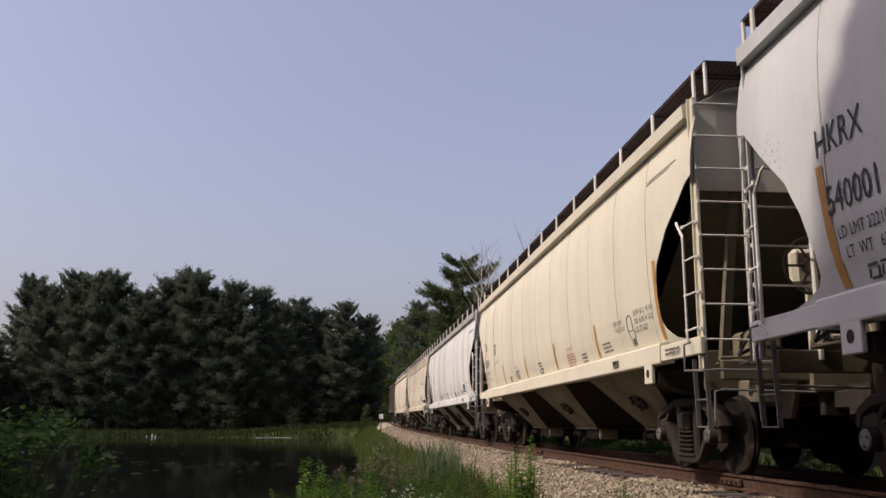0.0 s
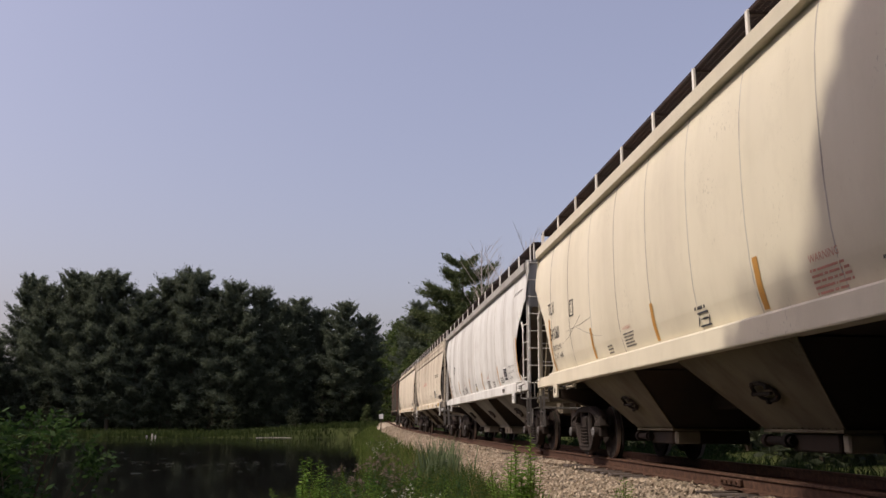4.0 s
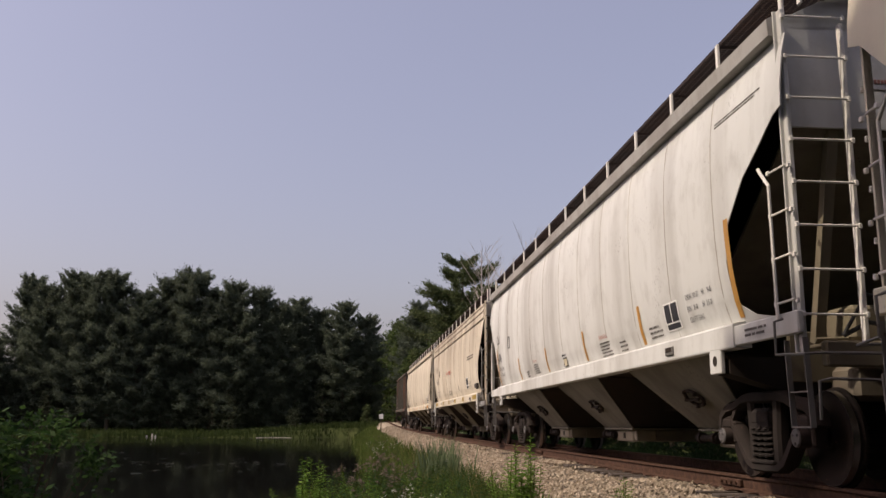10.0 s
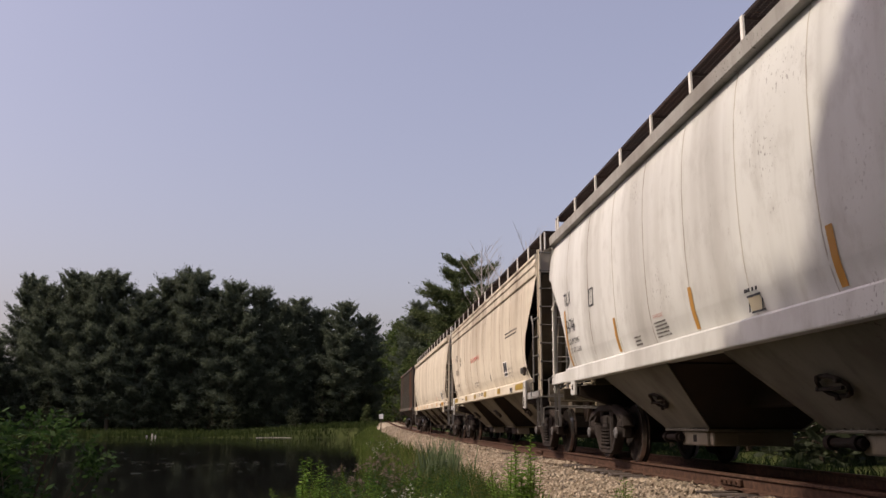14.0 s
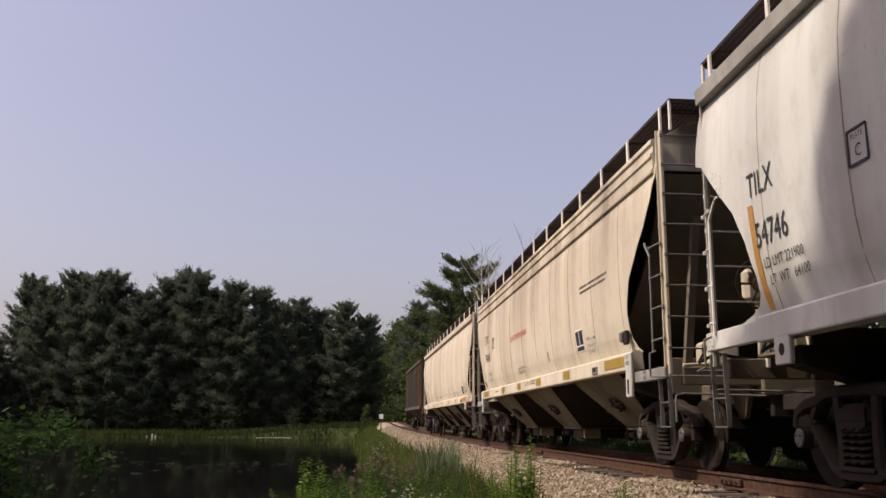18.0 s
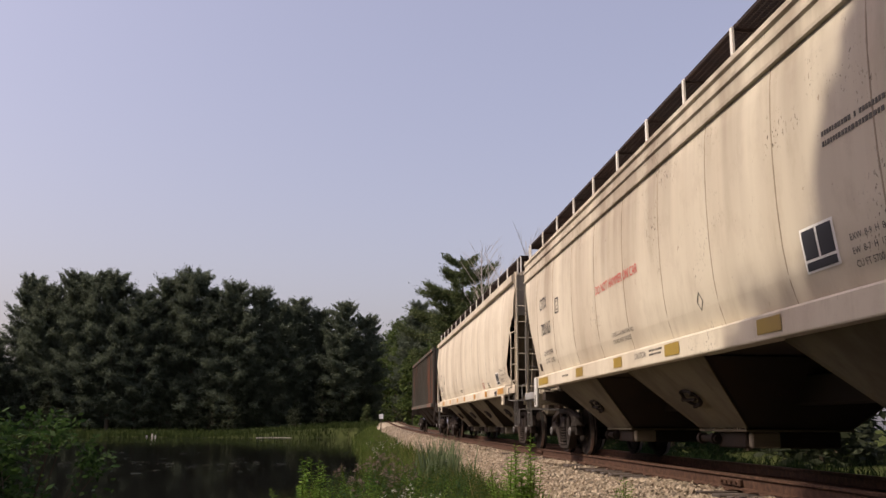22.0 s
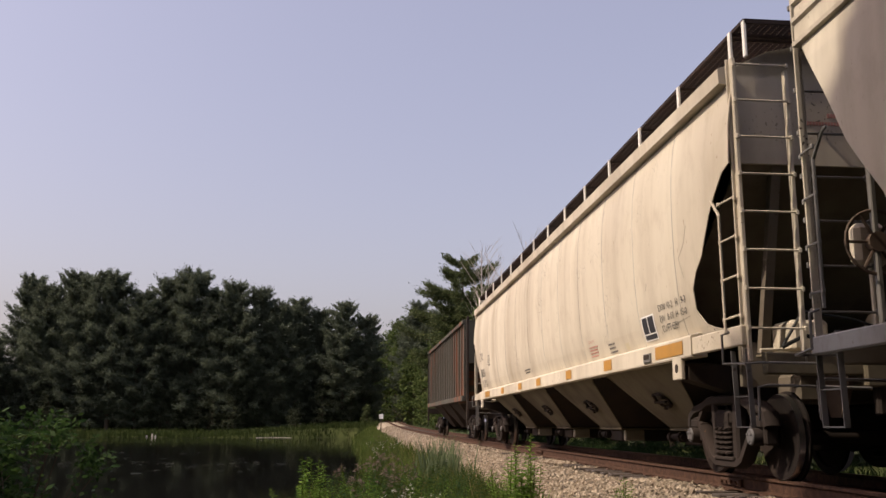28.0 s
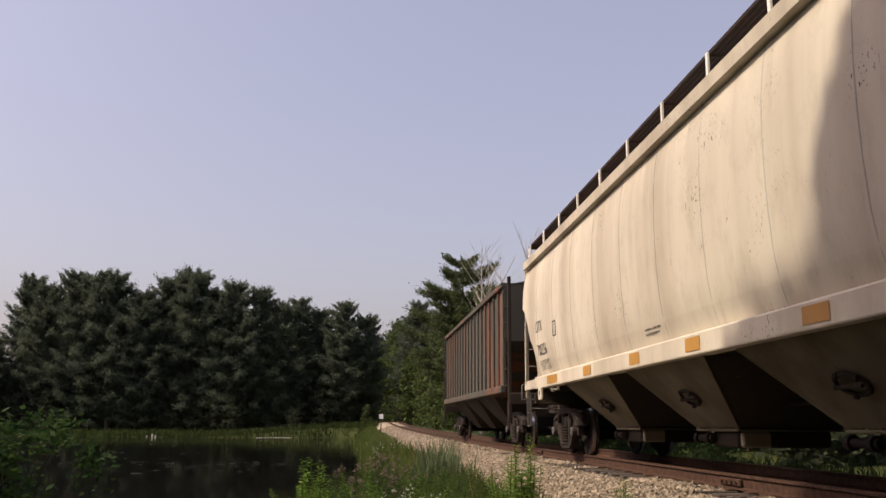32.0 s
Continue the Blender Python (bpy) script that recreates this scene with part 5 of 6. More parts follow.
def ribbed_hopper(label, half):
    """The last car: straight sides stiffened by vertical ribs."""
    car = thing("ribbed_hopper_car", label, "freight car", "cars of the train")
    for sgn in (-1, 1):
        s = Mesh().box((sgn * 1.46, 0, 2.92), (0.03, 2 * half, 2.78), 0.005)
        sh = part("side_sheet", s, PAINT_RUST, car, "flat rusty side sheet")
        for k in range(19):
            y = -half + 0.06 + (2 * half - 0.12) * k / 18
            part("rib", Mesh().box((sgn * 1.50, y, 2.92), (0.06, 0.10, 2.78), 0.012), PAINT_RUST, sh)
        part("top_chord", Mesh().box((sgn * 1.50, 0, 4.33), (0.16, 2 * half, 0.16), 0.02), PAINT_RUST, car)
        part("side_sill", Mesh().box((sgn * 1.52, 0, 1.52), (0.16, 2 * half, 0.20), 0.02), PAINT_RUST, car)
        for e in (-1, 1):
            g = Mesh()
            g.box((sgn * 1.48, e * (half + 0.75), 2.6), (0.09, 0.09, 3.7), 0.01)
            part("corner_post", g, DARK, car)
            for k in range(7):
                part("rung", Mesh().rod([(sgn * 1.5, e * half, 1.6 + k * 0.42), (sgn * 1.5, e * (half + 0.75), 1.6 + k * 0.42)], 0.014, 6), DARK, car)
            part("stirrup_step", Mesh().box((sgn * 1.5, e * (half + 0.55), 0.85), (0.03, 0.05, 0.7)).box((sgn * 1.5, e * (half + 0.75), 0.85), (0.03, 0.05, 0.7)).box((sgn * 1.5, e * (half + 0.65), 0.5), (0.05, 0.25, 0.03)), DARK, car)
    part("roof", Mesh().prism_y([(-1.5, 4.33), (1.5, 4.33), (0.7, 4.50), (0, 4.54), (-0.7, 4.50)], -half, half), PAINT_RUST, car)
    for e in (-1, 1):
        p = Mesh().box((0, e * (half - 0.02), 3.6), (2.9, 0.04, 1.6), 0.01)
        p.add([(x, e * (half - a), z) for x in (-1.44, 1.44) for a, z in ((0.02, 2.85), (0.06, 2.85), (2.4, 1.4), (2.36, 1.36))], [(0, 1, 2, 3), (7, 6, 5, 4), (0, 4, 5, 1), (1, 5, 6, 2), (2, 6, 7, 3), (3, 7, 4, 0)])
        part("end_sheet", p, PAINT_RUST, car)
        q = Mesh().box((0, e * (half + 0.75), 1.25), (3.0, 0.12, 0.3), 0.02).box((0, e * (half + 0.2), 1.05), (0.5, 1.6, 0.35), 0.02)
        q.box((0, e * (half + 1.0), 0.86), (0.22, 0.6, 0.22), 0.03)
        part("end_sill", q, DARK, car)
    for y in (3.6, 0, -3.6):
        h_ = Mesh()
        a = [(sx * 1.44, y + sy * 1.75, 1.44) for sx, sy in ((-1, -1), (1, -1), (1, 1), (-1, 1))]
        b = [(sx * 0.60, y + sy * 0.6, 0.45) for sx, sy in ((-1, -1), (1, -1), (1, 1), (-1, 1))]
        h_.add(a + b, [(0, 1, 2, 3), (7, 6, 5, 4), (0, 4, 5, 1), (1, 5, 6, 2), (2, 6, 7, 3), (3, 7, 4, 0)])
        part("hopper", h_, DARK, car, "dark hopper sheets")
    part("center_sill", Mesh().box((0, 0, 0.98), (0.36, 2 * half, 0.34), 0.02), DARK, car)
    wheels = []
    for e in (-1, 1):
        wheels += truck(car, e * (half - 1.0), _r)
    return car, wheels


c, h = centre(93.05, 108.65)
car, wheels = ribbed_hopper("dark brown ribbed steel hopper car streaked with rust", h)
TRAIN.append((car, wheels, c, h - 1.0))


# ------------------------------------------------------------------ near trees, out of view, whose shade falls on the train
_s = random.Random(21)
shade_tree = thing("broadleaf_tree", "tall leafy tree beside the camera that shades the track", "tree", "trees at the edge of the woods", at=pose(-12.5, 1.2, float(ground_z(-12.5, 1.2))))
_tr, _cr = Mesh(), Mesh()
_tr.rod([(0, 0, -0.1), (0.1, 0.0, 6), (0.2, 0.2, 13), (0.1, 0.3, 21.0)], 0.34, 10, 0.06)
# lobes of the crown: middle, radii, clumps
for cx, cy, cz, ax, ay, az, n in ((0.0, 0.06, 20.70, 1.55, 3.13, 2.20, 860), (0.0, 0.5, 17.4, 1.95, 3.98, 2.38, 800), (0.1, 3.05, 19.75, 0.8, 1.35, 0.8, 90), (0.1, 4.9, 19.6, 0.6, 1.2, 0.4, 14), (0.2, -3.0, 18.0, 2.2, 2.6, 3.4, 300)):
    for k in range(n):
        d = Vector((_s.gauss(0, 1), _s.gauss(0, 1), _s.gauss(0, 1))).normalized() * _s.random() ** 0.2
        c = Vector((cx + d.x * ax, cy + d.y * ay, cz + d.z * az))
        _tr.rod([(0.15, 0.2, cz - 2.5 + 2.5 * _s.random()), c], 0.03, 4, 0.01)
        needles(_cr, _s, c, 0.25, 62, 0.17, 0.9, 0.6)
part("trunk", _tr, BARK, shade_tree)
part("crown", _cr, BROAD, shade_tree)
# more unseen trees, added so that less skylight fills the shade
near = [stand("broadleaf_tree", broadleaf(sd, 17, 4.8, 170, 0.34, 0.06, 60), BROAD, BARK, "unseen leafy tree added beside the camera to block skylight", "tree", "trees at the edge of the woods") for sd in (71, 72)]
for x, y, sc in ((-11, -5, 0.95), (-15.5, 6.5, 0.85), (-9, -13, 1.0), (-17, -2, 1.1), (-16, -10, 1.15), (-13, -20, 1.1), (-4, -22, 0.95), (4, -20, 0.85), (-22, -16, 1.2), (-20, 3, 1.0)):
    plant_at(_s.choice(near), x, y, sc, _s.uniform(0, 360))
for m in near:
    discard(m)

# ------------------------------------------------------------------ loose ballast
_rng = np.random.default_rng(4)


def stones(n, u0, u1, a0, a1, size):
    """Angular stones strewn over the ballast shoulder."""
    u = u0 + (u1 - u0) * _rng.random(n) ** 1.35
    a = _rng.uniform(a0, a1, n)
    prof = np.interp(np.abs(a), [0, 1.45, 1.75, 2.25, 2.75, 3.4], [-0.265, -0.265, -0.30, -0.52, -0.72, -0.80])
    base = np.array([[1, 0, 0], [-1, 0, 0], [0, 1, 0], [0, -1, 0], [0, 0, 1], [0, 0, -1]], float)
    fs = [(0, 2, 4), (2, 1, 4), (1, 3, 4), (3, 0, 4), (2, 0, 5), (1, 2, 5), (3, 1, 5), (0, 3, 5)]
    g = Mesh()
    for i in range(n):
        over = 0.055 if -1.36 < a[i] < -0.9 and not 14.2 < u[i] < 16.6 and math.sin(u[i] * 1.7) > -0.55 else 0.0
        if over == 0.0 and -1.30 < a[i] < -0.6 and 14.2 < u[i] < 16.6:
            continue
        p = track(float(u[i]), float(a[i]), float(prof[i]) + over)
        s = size * _rng.uniform(0.55, 1.35)
        q = base * _rng.uniform(0.6, 1.15, (6, 1)) * s * np.array([1.15, 0.95, 0.75])
        q = q @ np.linalg.qr(_rng.normal(size=(3, 3)))[0]
        o = len(g.v)
        g.v += [(float(v[0] + p.x), float(v[1] + p.y), float(v[2] + p.z + s * 0.25)) for v in q]
        g.f += [tuple(k + o for k in f) for f in fs]
    return g


_st = stones(27000, 8.5, 48, -3.4, -1.33, 0.042)
_st2 = stones(7000, 8.5, 48, -1.40, -0.88, 0.042)
_st3 = stones(4000, 8.5, 48, -0.66, 0.7, 0.036)
_st.add(_st3.v, _st3.f)
_st.add(_st2.v, _st2.f)
solid("ballast_stones", _st, STONE, "loose tan and grey crushed stones on the ballast shoulder", "ballast", kind="stuff")
_far = stones(9000, 45, 110, -3.0, -0.9, 0.06)
solid("ballast_stones", _far, STONE, "loose pale crushed stones along the far track", "ballast", kind="stuff")


# ------------------------------------------------------------------ grass and weeds
def blade(g, rng, x, y, z, h, w, bend_):
    a = rng.uniform(0, math.tau)
    dx, dy = math.cos(a), math.sin(a)
    b = rng.uniform(0, math.tau)
    ox, oy = math.cos(b) * w, math.sin(b) * w
    m = bend_ * h
    g.add([(x - ox, y - oy, z), (x + ox, y + oy, z), (x + dx * m * 0.35 + ox * 0.7, y + dy * m * 0.35 + oy * 0.7, z + h * 0.6), (x + dx * m * 0.35 - ox * 0.7, y + dy * m * 0.35 - oy * 0.7, z + h * 0.6), (x + dx * m, y + dy * m, z + h)],
          [(0, 1, 2, 3), (3, 2, 4)])


def meadow(n, place, h0, h1, w, bend_, seed):
    rng, g = random.Random(seed), Mesh()
    for _ in range(n):
        x, y = place(rng)
        z = float(ground_z(x, y))
        if z < WATER_Z - 0.12:
            continue
        blade(g, rng, x, y, z - 0.02, rng.uniform(h0, h1), w * rng.uniform(0.6, 1.3), bend_ * rng.uniform(0.3, 1.6))
    return g


def verge(u0, u1, a0, a1, power=1.0):
    def place(rng):
        u = u0 + (u1 - u0) * rng.random() ** power
        p = track(u, rng.uniform(a0, a1))
        return p.x, p.y
    return place


solid("grass", meadow(1300, verge(7, 30, -6.2, -2.9), 0.35, 0.85, 0.005, 0.4, 11), STRAW, "dry straw-coloured stalks among the grass", "grass", kind="stuff")
solid("grass", meadow(24000, verge(6, 30, -6.6, -3.0), 0.25, 0.72, 0.006, 0.35, 1), GRASS, "tall green grass on the embankment", "grass", kind="stuff")
solid("grass", meadow(9000, verge(26, 120, -6.3, -3.0), 0.3, 0.75, 0.02, 0.35, 2), GRASS, "green grass along the shore beside the track", "grass", kind="stuff")
# darkened for the train's shade; the row hides sunny ground beyond it
solid("grass", meadow(13000, verge(3, 60, 2.5, 3.9), 0.35, 0.95, 0.013, 0.35, 3), DIM, "tall grass behind the track, shade put into its colour", "grass", kind="stuff")
solid("grass", meadow(5000, verge(60, 190, 2.9, 7.5), 0.2, 0.5, 0.03, 0.35, 4), REED, "dry grass beside the far track", "grass", kind="stuff")
solid("grass", meadow(22000, lambda r: (lambda x: (x, float(far_shore(x)) + r.uniform(-9, 8)))(r.uniform(-95, 1)), 0.45, 1.1, 0.06, 0.3, 5), MARSH, "marsh grass on the far shore of the pond", "grass", kind="stuff")


def weed(kind, rng):
    """One tall plant: a stem, leaves up it and a head of bloom."""
    stem, leaves, head = Mesh(), Mesh(), Mesh()
    h = 1.0
    for s in range({"thistle": 4, "spire": 4, "cluster": 6, "leafy": 5}[kind]):
        a, r = rng.uniform(0, math.tau), rng.uniform(0.0, 0.14)
        hh = h * rng.uniform(0.72, 1.05)
        foot, tip = Vector((math.cos(a) * r, math.sin(a) * r, 0)), Vector((math.cos(a) * r * 2.2, math.sin(a) * r * 2.2, hh))
        mid = foot.lerp(tip, 0.55) + Vector((rng.uniform(-0.03, 0.03), rng.uniform(-0.03, 0.03), 0))
        stem.rod([foot, mid, tip], 0.007, 5, 0.003)
        n = {"thistle": 16, "spire": 60, "cluster": 18, "leafy": 34}[kind]
        for i in range(n):
            f = 0.12 + 0.86 * i / n
            p = foot.lerp(tip, f)
            az = i * 2.4 + rng.uniform(-0.4, 0.4)
            ln = ({"thistle": 0.20, "spire": 0.135, "cluster": 0.13, "leafy": 0.17}[kind]) * (1.15 - 0.75 * f) * rng.uniform(0.7, 1.3)
            d = Vector((math.cos(az), math.sin(az), rng.uniform(0.1, 0.75))).normalized()
            sd = d.cross(Vector((0, 0, 1))).normalized() * ln * (0.26 if kind == "leafy" else 0.16)
            dn = Vector((0, 0, -0.22 * ln))
            leaves.add([p, p + d * ln * 0.5 + sd, p + d * ln + dn, p + d * ln * 0.5 - sd], [(0, 1, 2, 3)])
        if kind not in ("spire", "leafy"):
            for j in range(2 if kind == "thistle" else 3):
                q = tip + Vector((rng.uniform(-0.07, 0.07), rng.uniform(-0.07, 0.07), rng.uniform(-0.10, 0.04)))
                stem.rod([tip - Vector((0, 0, 0.12)), q], 0.003, 4)
                needles(head, rng, q, 0.026 if kind == "thistle" else 0.018, 14, 0.016 if kind == "thistle" else 0.008, 1.0)
    return stem, leaves, head


WEEDS = {}
for kind, nm, lab, bloom in (("thistle", "thistle_plant", "tall thistle with faded pinkish flower heads", BLOOM), ("spire", "leafy_weed", "tall bright green leafy weed on the embankment", None), ("cluster", "flowering_weed", "bushy weed with small white flowers", WHITEBLOOM), ("leafy", "broad_leaved_weed", "bushy dark green broad-leaved weed on the embankment", None)):
    WEEDS[kind] = []
    for v in range(3):
        s_, l_, h_ = weed(kind, random.Random(40 + v))
        t = thing(nm, lab, "weed", "weeds on the embankment")
        part("stem", s_, GRASS, t)
        part("foliage", l_, SHRUBLEAF if kind != "spire" else FRESH, t)
        if h_.v:
            tagged(part("bloom", h_, bloom, t), kind="stuff")
        WEEDS[kind].append(t)
_s = random.Random(17)


def sprout(kind, x, y, h):
    plant_at(_s.choice(WEEDS[kind]), x, y, h, _s.uniform(0, 360))


for k, (x, y, h) in enumerate(((-0.80, 11.0, 1.16), (-0.74, 11.15, 1.22), (-0.86, 10.8, 0.98), (-0.62, 11.2, 1.14), (-0.56, 11.0, 1.0), (-0.70, 10.4, 0.9))):
    sprout("spire", x, y, h)
for k in range(20):
    y = _s.uniform(11.0, 15.5)
    sprout("thistle", _s.uniform(-0.035, 0.03) * y, y, _s.uniform(0.88, 1.12))
for k in range(74):
    y = _s.uniform(9.0, 19)
    x = _s.uniform(-0.080 * y, 0.085 * y)
    sprout("spire" if k % 3 == 0 else "leafy" if k % 16 else "cluster", x, y, _s.uniform(0.55, 0.95))
for k in range(120):
    y = _s.uniform(9.2, 17)
    sprout("leafy", y * _s.uniform(-0.070, 0.115), y, _s.uniform(0.45, 0.85))
for k in range(26):
    y = _s.uniform(9.3, 10.8)
    sprout("spire", y * _s.uniform(0.10, 0.195), y, _s.uniform(0.32, 0.62))
for x, y, h in ((1.66, 10.4, 1.42), (1.68, 10.45, 1.30), (1.72, 10.3, 1.08), (1.62, 10.5, 0.98), (1.78, 10.5, 0.85), (1.56, 10.3, 0.78), (1.86, 10.2, 0.70), (2.50, 9.05, 0.80), (2.56, 9.1, 0.86), (2.62, 9.0, 0.80), (2.54, 8.95, 0.72), (2.45, 9.0, 0.66)):
    sprout("spire", x, y, h)
for k in range(7):
    y = _s.uniform(9.6, 11.0)
    sprout("cluster", y * _s.uniform(0.020, 0.060), y, _s.uniform(0.60, 0.78))
for k in range(40):
    y = _s.uniform(9.2, 13.5)
    sprout("spire", y * _s.uniform(-0.075, 0.10), y, _s.uniform(0.45, 0.80))
for k in range(3):
    y = _s.uniform(9.2, 10.2)
    sprout("cluster", y * _s.uniform(0.04, 0.075), y, _s.uniform(0.55, 0.75))
for k in range(24):
    p = track(_s.uniform(20, 60), _s.uniform(-5.2, -3.4))
    sprout(_s.choice(("thistle", "spire", "cluster")), p.x, p.y, _s.uniform(0.6, 1.0))
for ms in WEEDS.values():
    for m in ms:
        discard(m)

# clumps of reed beside the stones
for x, y, n, h, w, mat, nm, lab in ((1.25, 17.6, 90, 1.32, 0.020, REED, "reed_clump", "clump of upright grey-green reeds"), (1.48, 18.4, 80, 1.28, 0.020, REED, "reed_clump", "clump of upright grey-green reeds"), (1.66, 19.4, 70, 1.22, 0.020, REED, "reed_clump", "clump of upright grey-green reeds"),
                              (1.69, 10.4, 26, 0.95, 0.016, FRESH, "grass_clump", "clump of broad lime-green grass blades beside the stones"), (1.80, 10.2, 60, 0.75, 0.020, FRESH, "grass_clump", "clump of broad lime-green grass blades beside the stones"), (2.62, 9.05, 40, 0.52, 0.010, FRESH, "grass_clump", "small lime-green tuft of grass on the stones")):
    g, rr = Mesh(), random.Random(int(x * 100))
    wide = 0.20 if mat is REED else 0.06
    for _ in range(n):
        blade(g, rr, rr.gauss(0, wide), rr.gauss(0, wide), 0, h * rr.uniform(0.55, 1.0), w, 0.22)
    rd = thing(nm, lab, "reeds" if mat is REED else "grass", "plants on the embankment", at=pose(x, y, float(ground_z(x, y)) - 0.03))
    if mat is FRESH:
        for k in range(30):
            a, z, ln = k * 2.4, h * rr.uniform(0.1, 0.85), 0.30 * h * rr.uniform(0.6, 1.0)
            d = Vector((math.cos(a), math.sin(a), 0.9)).normalized() * ln
            sd = Vector((-math.sin(a), math.cos(a), 0)) * w * 0.9
            g.add([(0, 0, z), d * 0.5 + sd + Vector((0, 0, z)), d + Vector((0, 0, z - 0.1 * ln)), d * 0.5 - sd + Vector((0, 0, z))], [(0, 1, 2, 3)])
    part("foliage", g, mat, rd)


def shrub(x, y, h, r, seed, mat=SHRUBLEAF, size=0.038, n=60, per=56, name="shrub", lab="dense green shrub in the shade"):
    rng = random.Random(seed)
    t = thing(name, lab, "shrub", "shrubs", at=pose(x, y, float(ground_z(x, y)) - 0.05))
    st, lv = Mesh(), Mesh()
    for k in range(n):
        az, rr, z = rng.uniform(0, math.tau), r * rng.random() ** 0.5, h * rng.uniform(0.25, 1.0)
        rr *= math.sin(math.pi * min(0.97, 0.15 + 0.75 * z / h)) ** 0.7 + 0.15
        c = Vector((math.cos(az) * rr, math.sin(az) * rr, z))
        st.rod([(0, 0, 0), c * 0.55 + Vector((0, 0, 0.12)), c], 0.012, 4, 0.003)
        needles(lv, rng, c, 0.16 * r + 0.05, per, size, 0.8)
    part("stem", st, BARK, t)
    part("foliage", lv, mat, t)
    return t


shrub(-2.95, 8.0, 1.62, 0.66, 5, SHRUBLEAF, n=36)
shrub(-3.4, 6.9, 1.78, 0.84, 1, SHRUBLEAF, n=56)
# DIM puts the shade of the near trees into these leaves
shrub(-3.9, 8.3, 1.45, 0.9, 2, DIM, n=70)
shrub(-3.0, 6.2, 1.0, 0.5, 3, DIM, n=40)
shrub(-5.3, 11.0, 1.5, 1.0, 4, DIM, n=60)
# the nearer of these get the train's shade from DIM's colour
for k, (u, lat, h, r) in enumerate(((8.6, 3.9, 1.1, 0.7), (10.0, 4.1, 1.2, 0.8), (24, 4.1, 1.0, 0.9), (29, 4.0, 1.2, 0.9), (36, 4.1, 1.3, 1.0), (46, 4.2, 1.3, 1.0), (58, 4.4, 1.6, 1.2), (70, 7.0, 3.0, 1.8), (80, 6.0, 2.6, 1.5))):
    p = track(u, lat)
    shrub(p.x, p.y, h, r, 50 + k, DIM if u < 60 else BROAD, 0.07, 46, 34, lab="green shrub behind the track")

# ------------------------------------------------------------------ marker post, floating leaves, stumps, dead tree
p = track(87, -2.98)
mp = thing("marker_post", "white square marker board on a dark post", "track sign", at=pose(p.x, p.y, float(ground_z(p.x, p.y))))
part("post", Mesh().box((0, 0, 0.85), (0.10, 0.08, 1.8), 0.01), BARK, mp)
part("board", Mesh().box((0, -0.06, 1.80), (0.38, 0.03, 0.44), 0.01), WHITEINK, mp, "blank white board")
LILY = leaf("lily_pads", (0.016, 0.020, 0.012), (0.042, 0.043, 0.036))
_s, g = random.Random(9), Mesh()
for _ in range(240):
    band = _s.choice((0, 0, 1, 2))
    y = (_s.gauss(128, 3.5), _s.uniform(30, 60), _s.gauss(40, 3))[band]
    x = _s.uniform(-50, -4) if band == 0 else _s.uniform(-0.42 * y, -0.04 * y - 1)
    r = _s.uniform(0.08, 0.20) * (1.6 if band == 0 else 1.0)
    a0 = _s.uniform(0, 6)
    g.add([(x, y, WATER_Z + 0.015)] + [(x + r * math.cos(a0 + k), y + r * math.sin(a0 + k), WATER_Z + 0.015 + 0.02 * _s.random()) for k in (0.3, 1.3, 2.3, 3.3, 4.3, 5.3, 6.0)], [(0, k, k + 1) for k in range(1, 7)])
solid("lily_pads", g, LILY, "floating pale green lily pads on the dark pond", "water plant", kind="stuff")
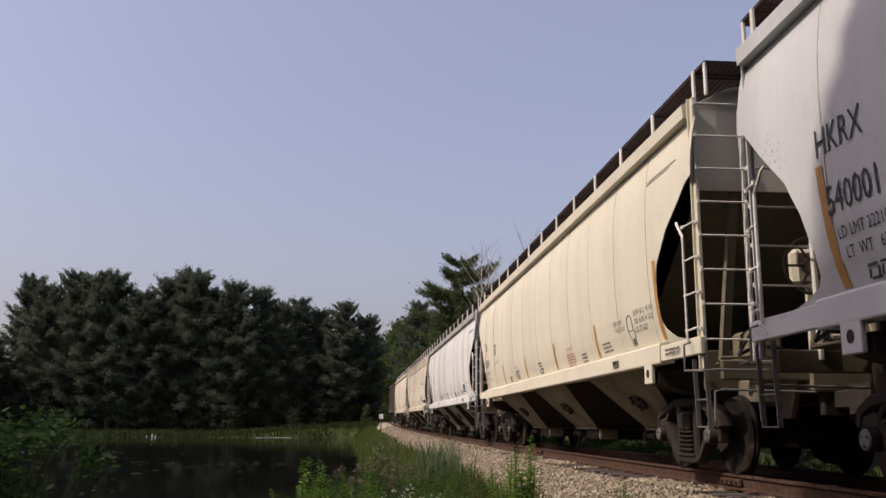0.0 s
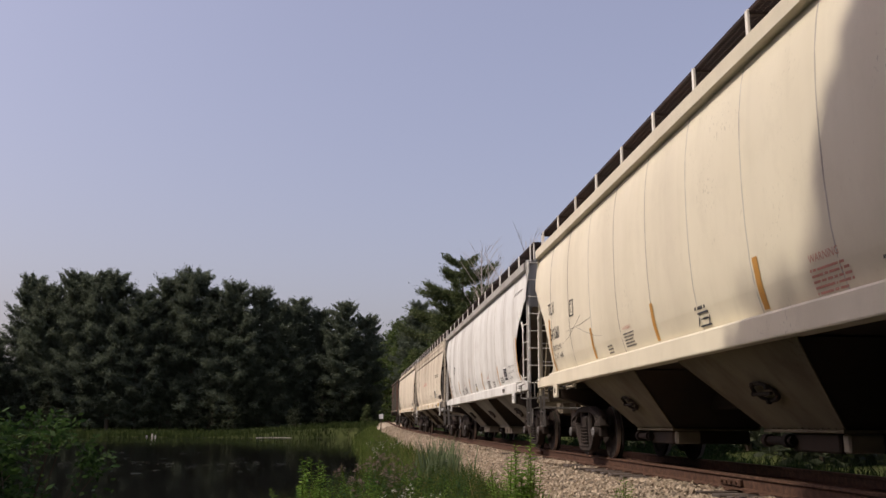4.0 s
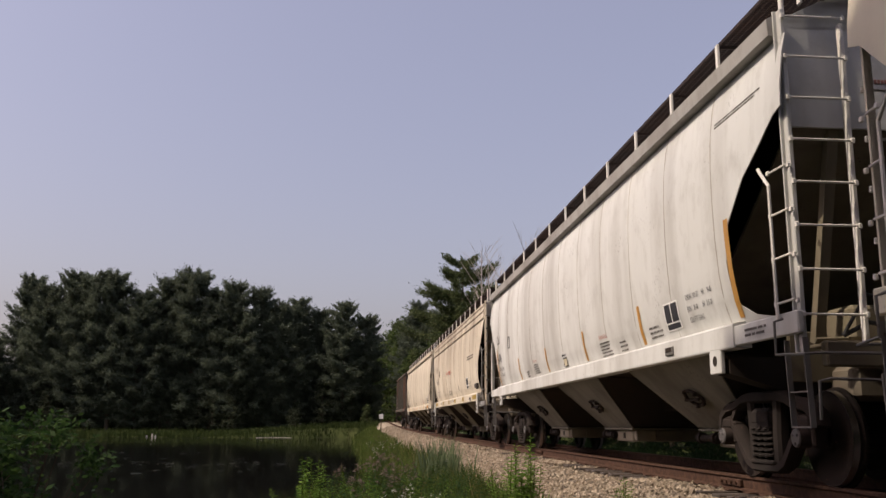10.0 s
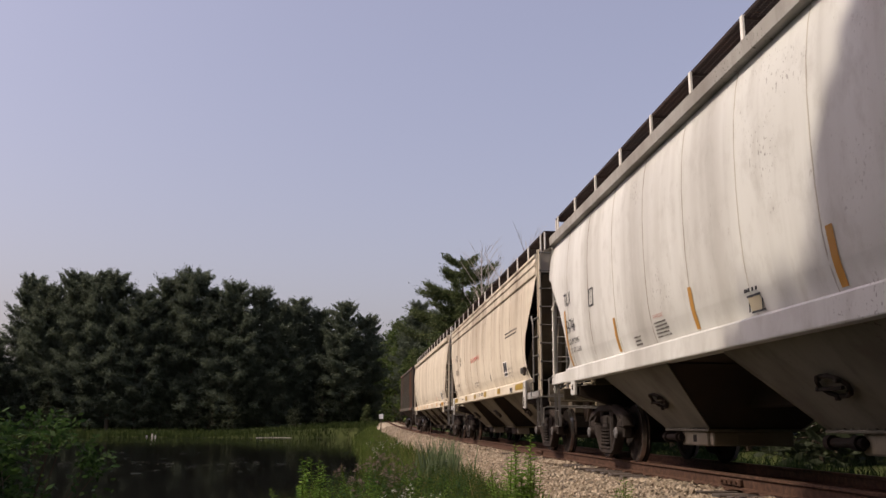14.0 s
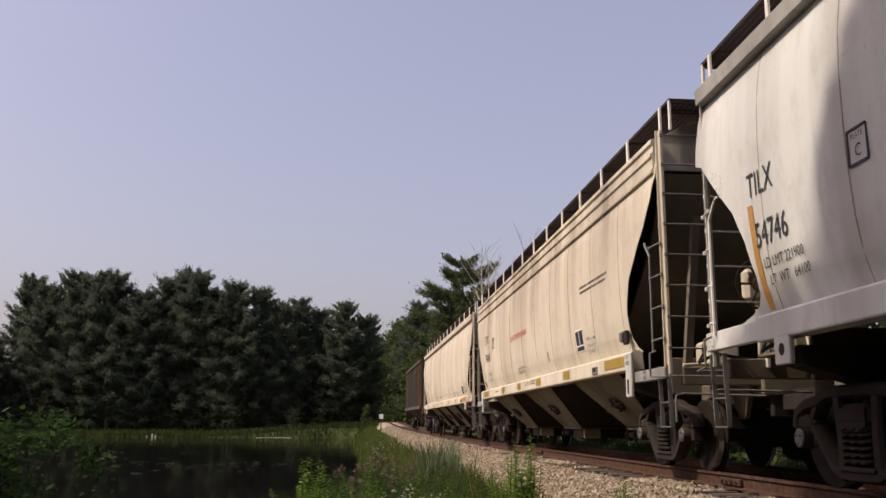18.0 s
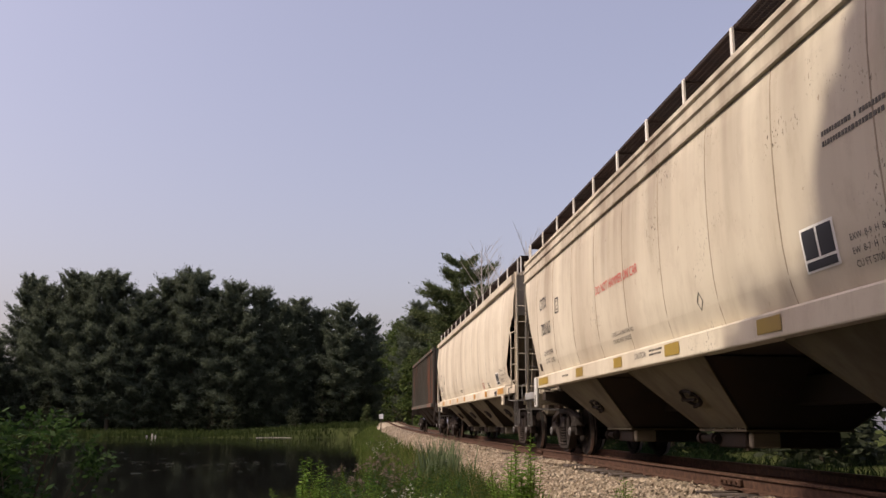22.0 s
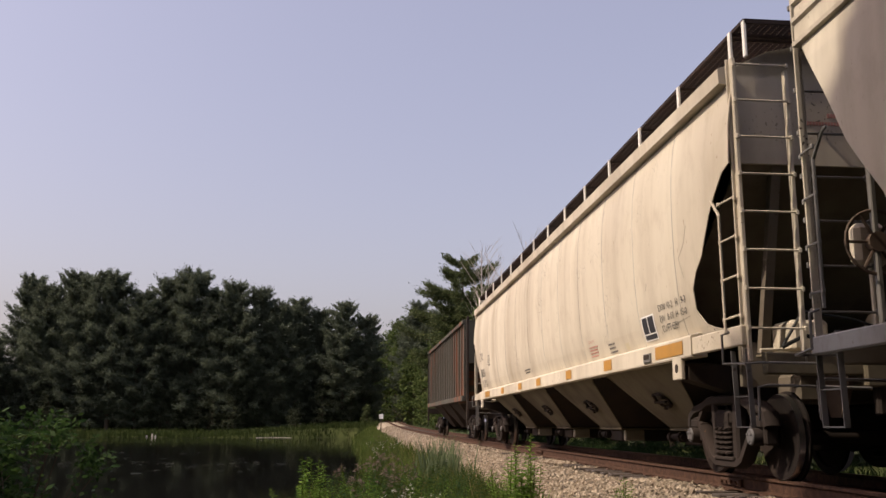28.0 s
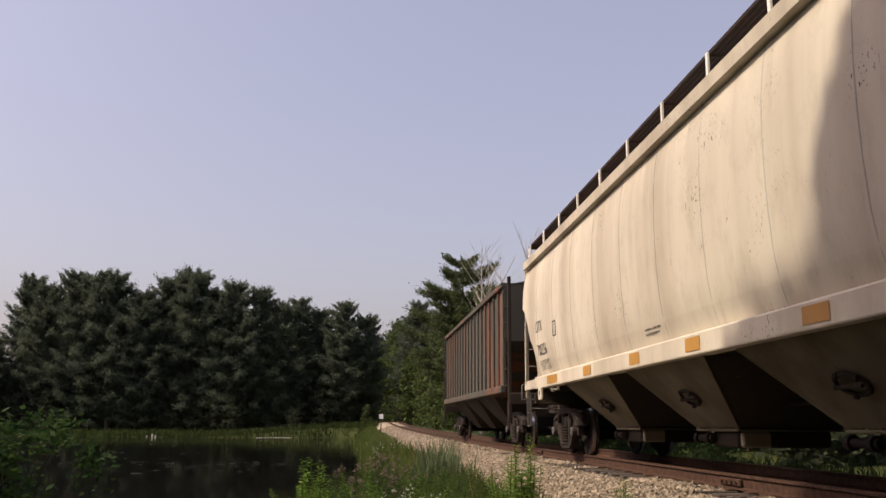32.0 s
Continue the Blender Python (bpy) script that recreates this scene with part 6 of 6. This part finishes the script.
for x, y, h in ((-32.2, 136.8, 0.45), (-31.7, 136.6, 0.3), (-33.0, 136.8, 0.25), (-18, 136.2, 0.45), (-17.2, 136, 0.3), (-14.6, 136, 0.4)):
    st = thing("dead_stump", "pale weathered dead stump at the water's edge", "stump", "stumps in the pond", at=pose(x, y, WATER_Z - 0.2))
    part("wood", Mesh().rod([(0, 0, 0), (0.05, 0, h * 0.6), (0.0, 0.05, h + 0.2)], 0.20, 8, 0.10), PALEBARK, st)
fl = Mesh().rod([(-2.5, 0, 0), (0, 0.3, 0.02), (2.6, -0.2, 0.0)], 0.035, 8, 0.02)
lg = thing("floating_log", "long pale log floating near the far shore", "log", at=pose(-14.2, 134, WATER_Z + 0.03))
part("wood", fl, PALEBARK, lg)


def dead_tree(x, y, h, seed):
    rng = random.Random(seed)
    t = thing("dead_tree", "bare grey dead tree behind the track", "tree", "dead trees", at=pose(x, y, float(ground_z(x, y))))
    g = Mesh().rod([(0, 0, 0), (0.2, 0, h * 0.5), (0.1, 0.1, h)], 0.13, 7, 0.025)
    for k in range(44):
        f = rng.uniform(0.35, 0.95)
        a, ln = rng.uniform(0, math.tau), h * 0.16 * rng.uniform(0.4, 1.2)
        q = Vector((0.15, 0.05, h * f))
        e = q + Vector((math.cos(a) * ln * 0.6, math.sin(a) * ln * 0.6, ln * 0.9))
        g.rod([q, q.lerp(e, 0.5) + Vector((0, 0, -0.1)), e], 0.035, 4, 0.01)
        g.rod([q.lerp(e, 0.6), e + Vector((rng.uniform(-0.6, 0.6), rng.uniform(-0.6, 0.6), 0.3))], 0.015, 4, 0.006)
    part("wood", g, PALEBARK, t)


dead_tree(10.6, 88, 18.5, 1)
dead_tree(11.6, 90, 17.2, 2)
dead_tree(12.3, 86, 16.0, 3)
dead_tree(15.9, 92, 20.0, 4)


def motions():
    """The train rolls past; every wheelset turns as it rolls."""
    for car, wheels, c, base in TRAIN:
        rows = []
        for k in range(33):
            u = c - run(k)
            p, q = track(u - base), track(u + base)
            d = (q - p).normalized()
            turn = Matrix((Vector((d.y, -d.x, 0)).normalized(), d, Vector((d.y, -d.x, 0)).normalized().cross(d))).transposed().to_4x4()
            rows.append((float(k), Matrix.Translation((p + q) / 2) @ turn))
        walk(car, rows)
        for ob, y in wheels:
            walk(ob, [(k * 0.32, pose(0, y, 0.457, math.degrees(run(k * 0.32) / 0.457), 0, 0)) for k in range(101)])


motions()
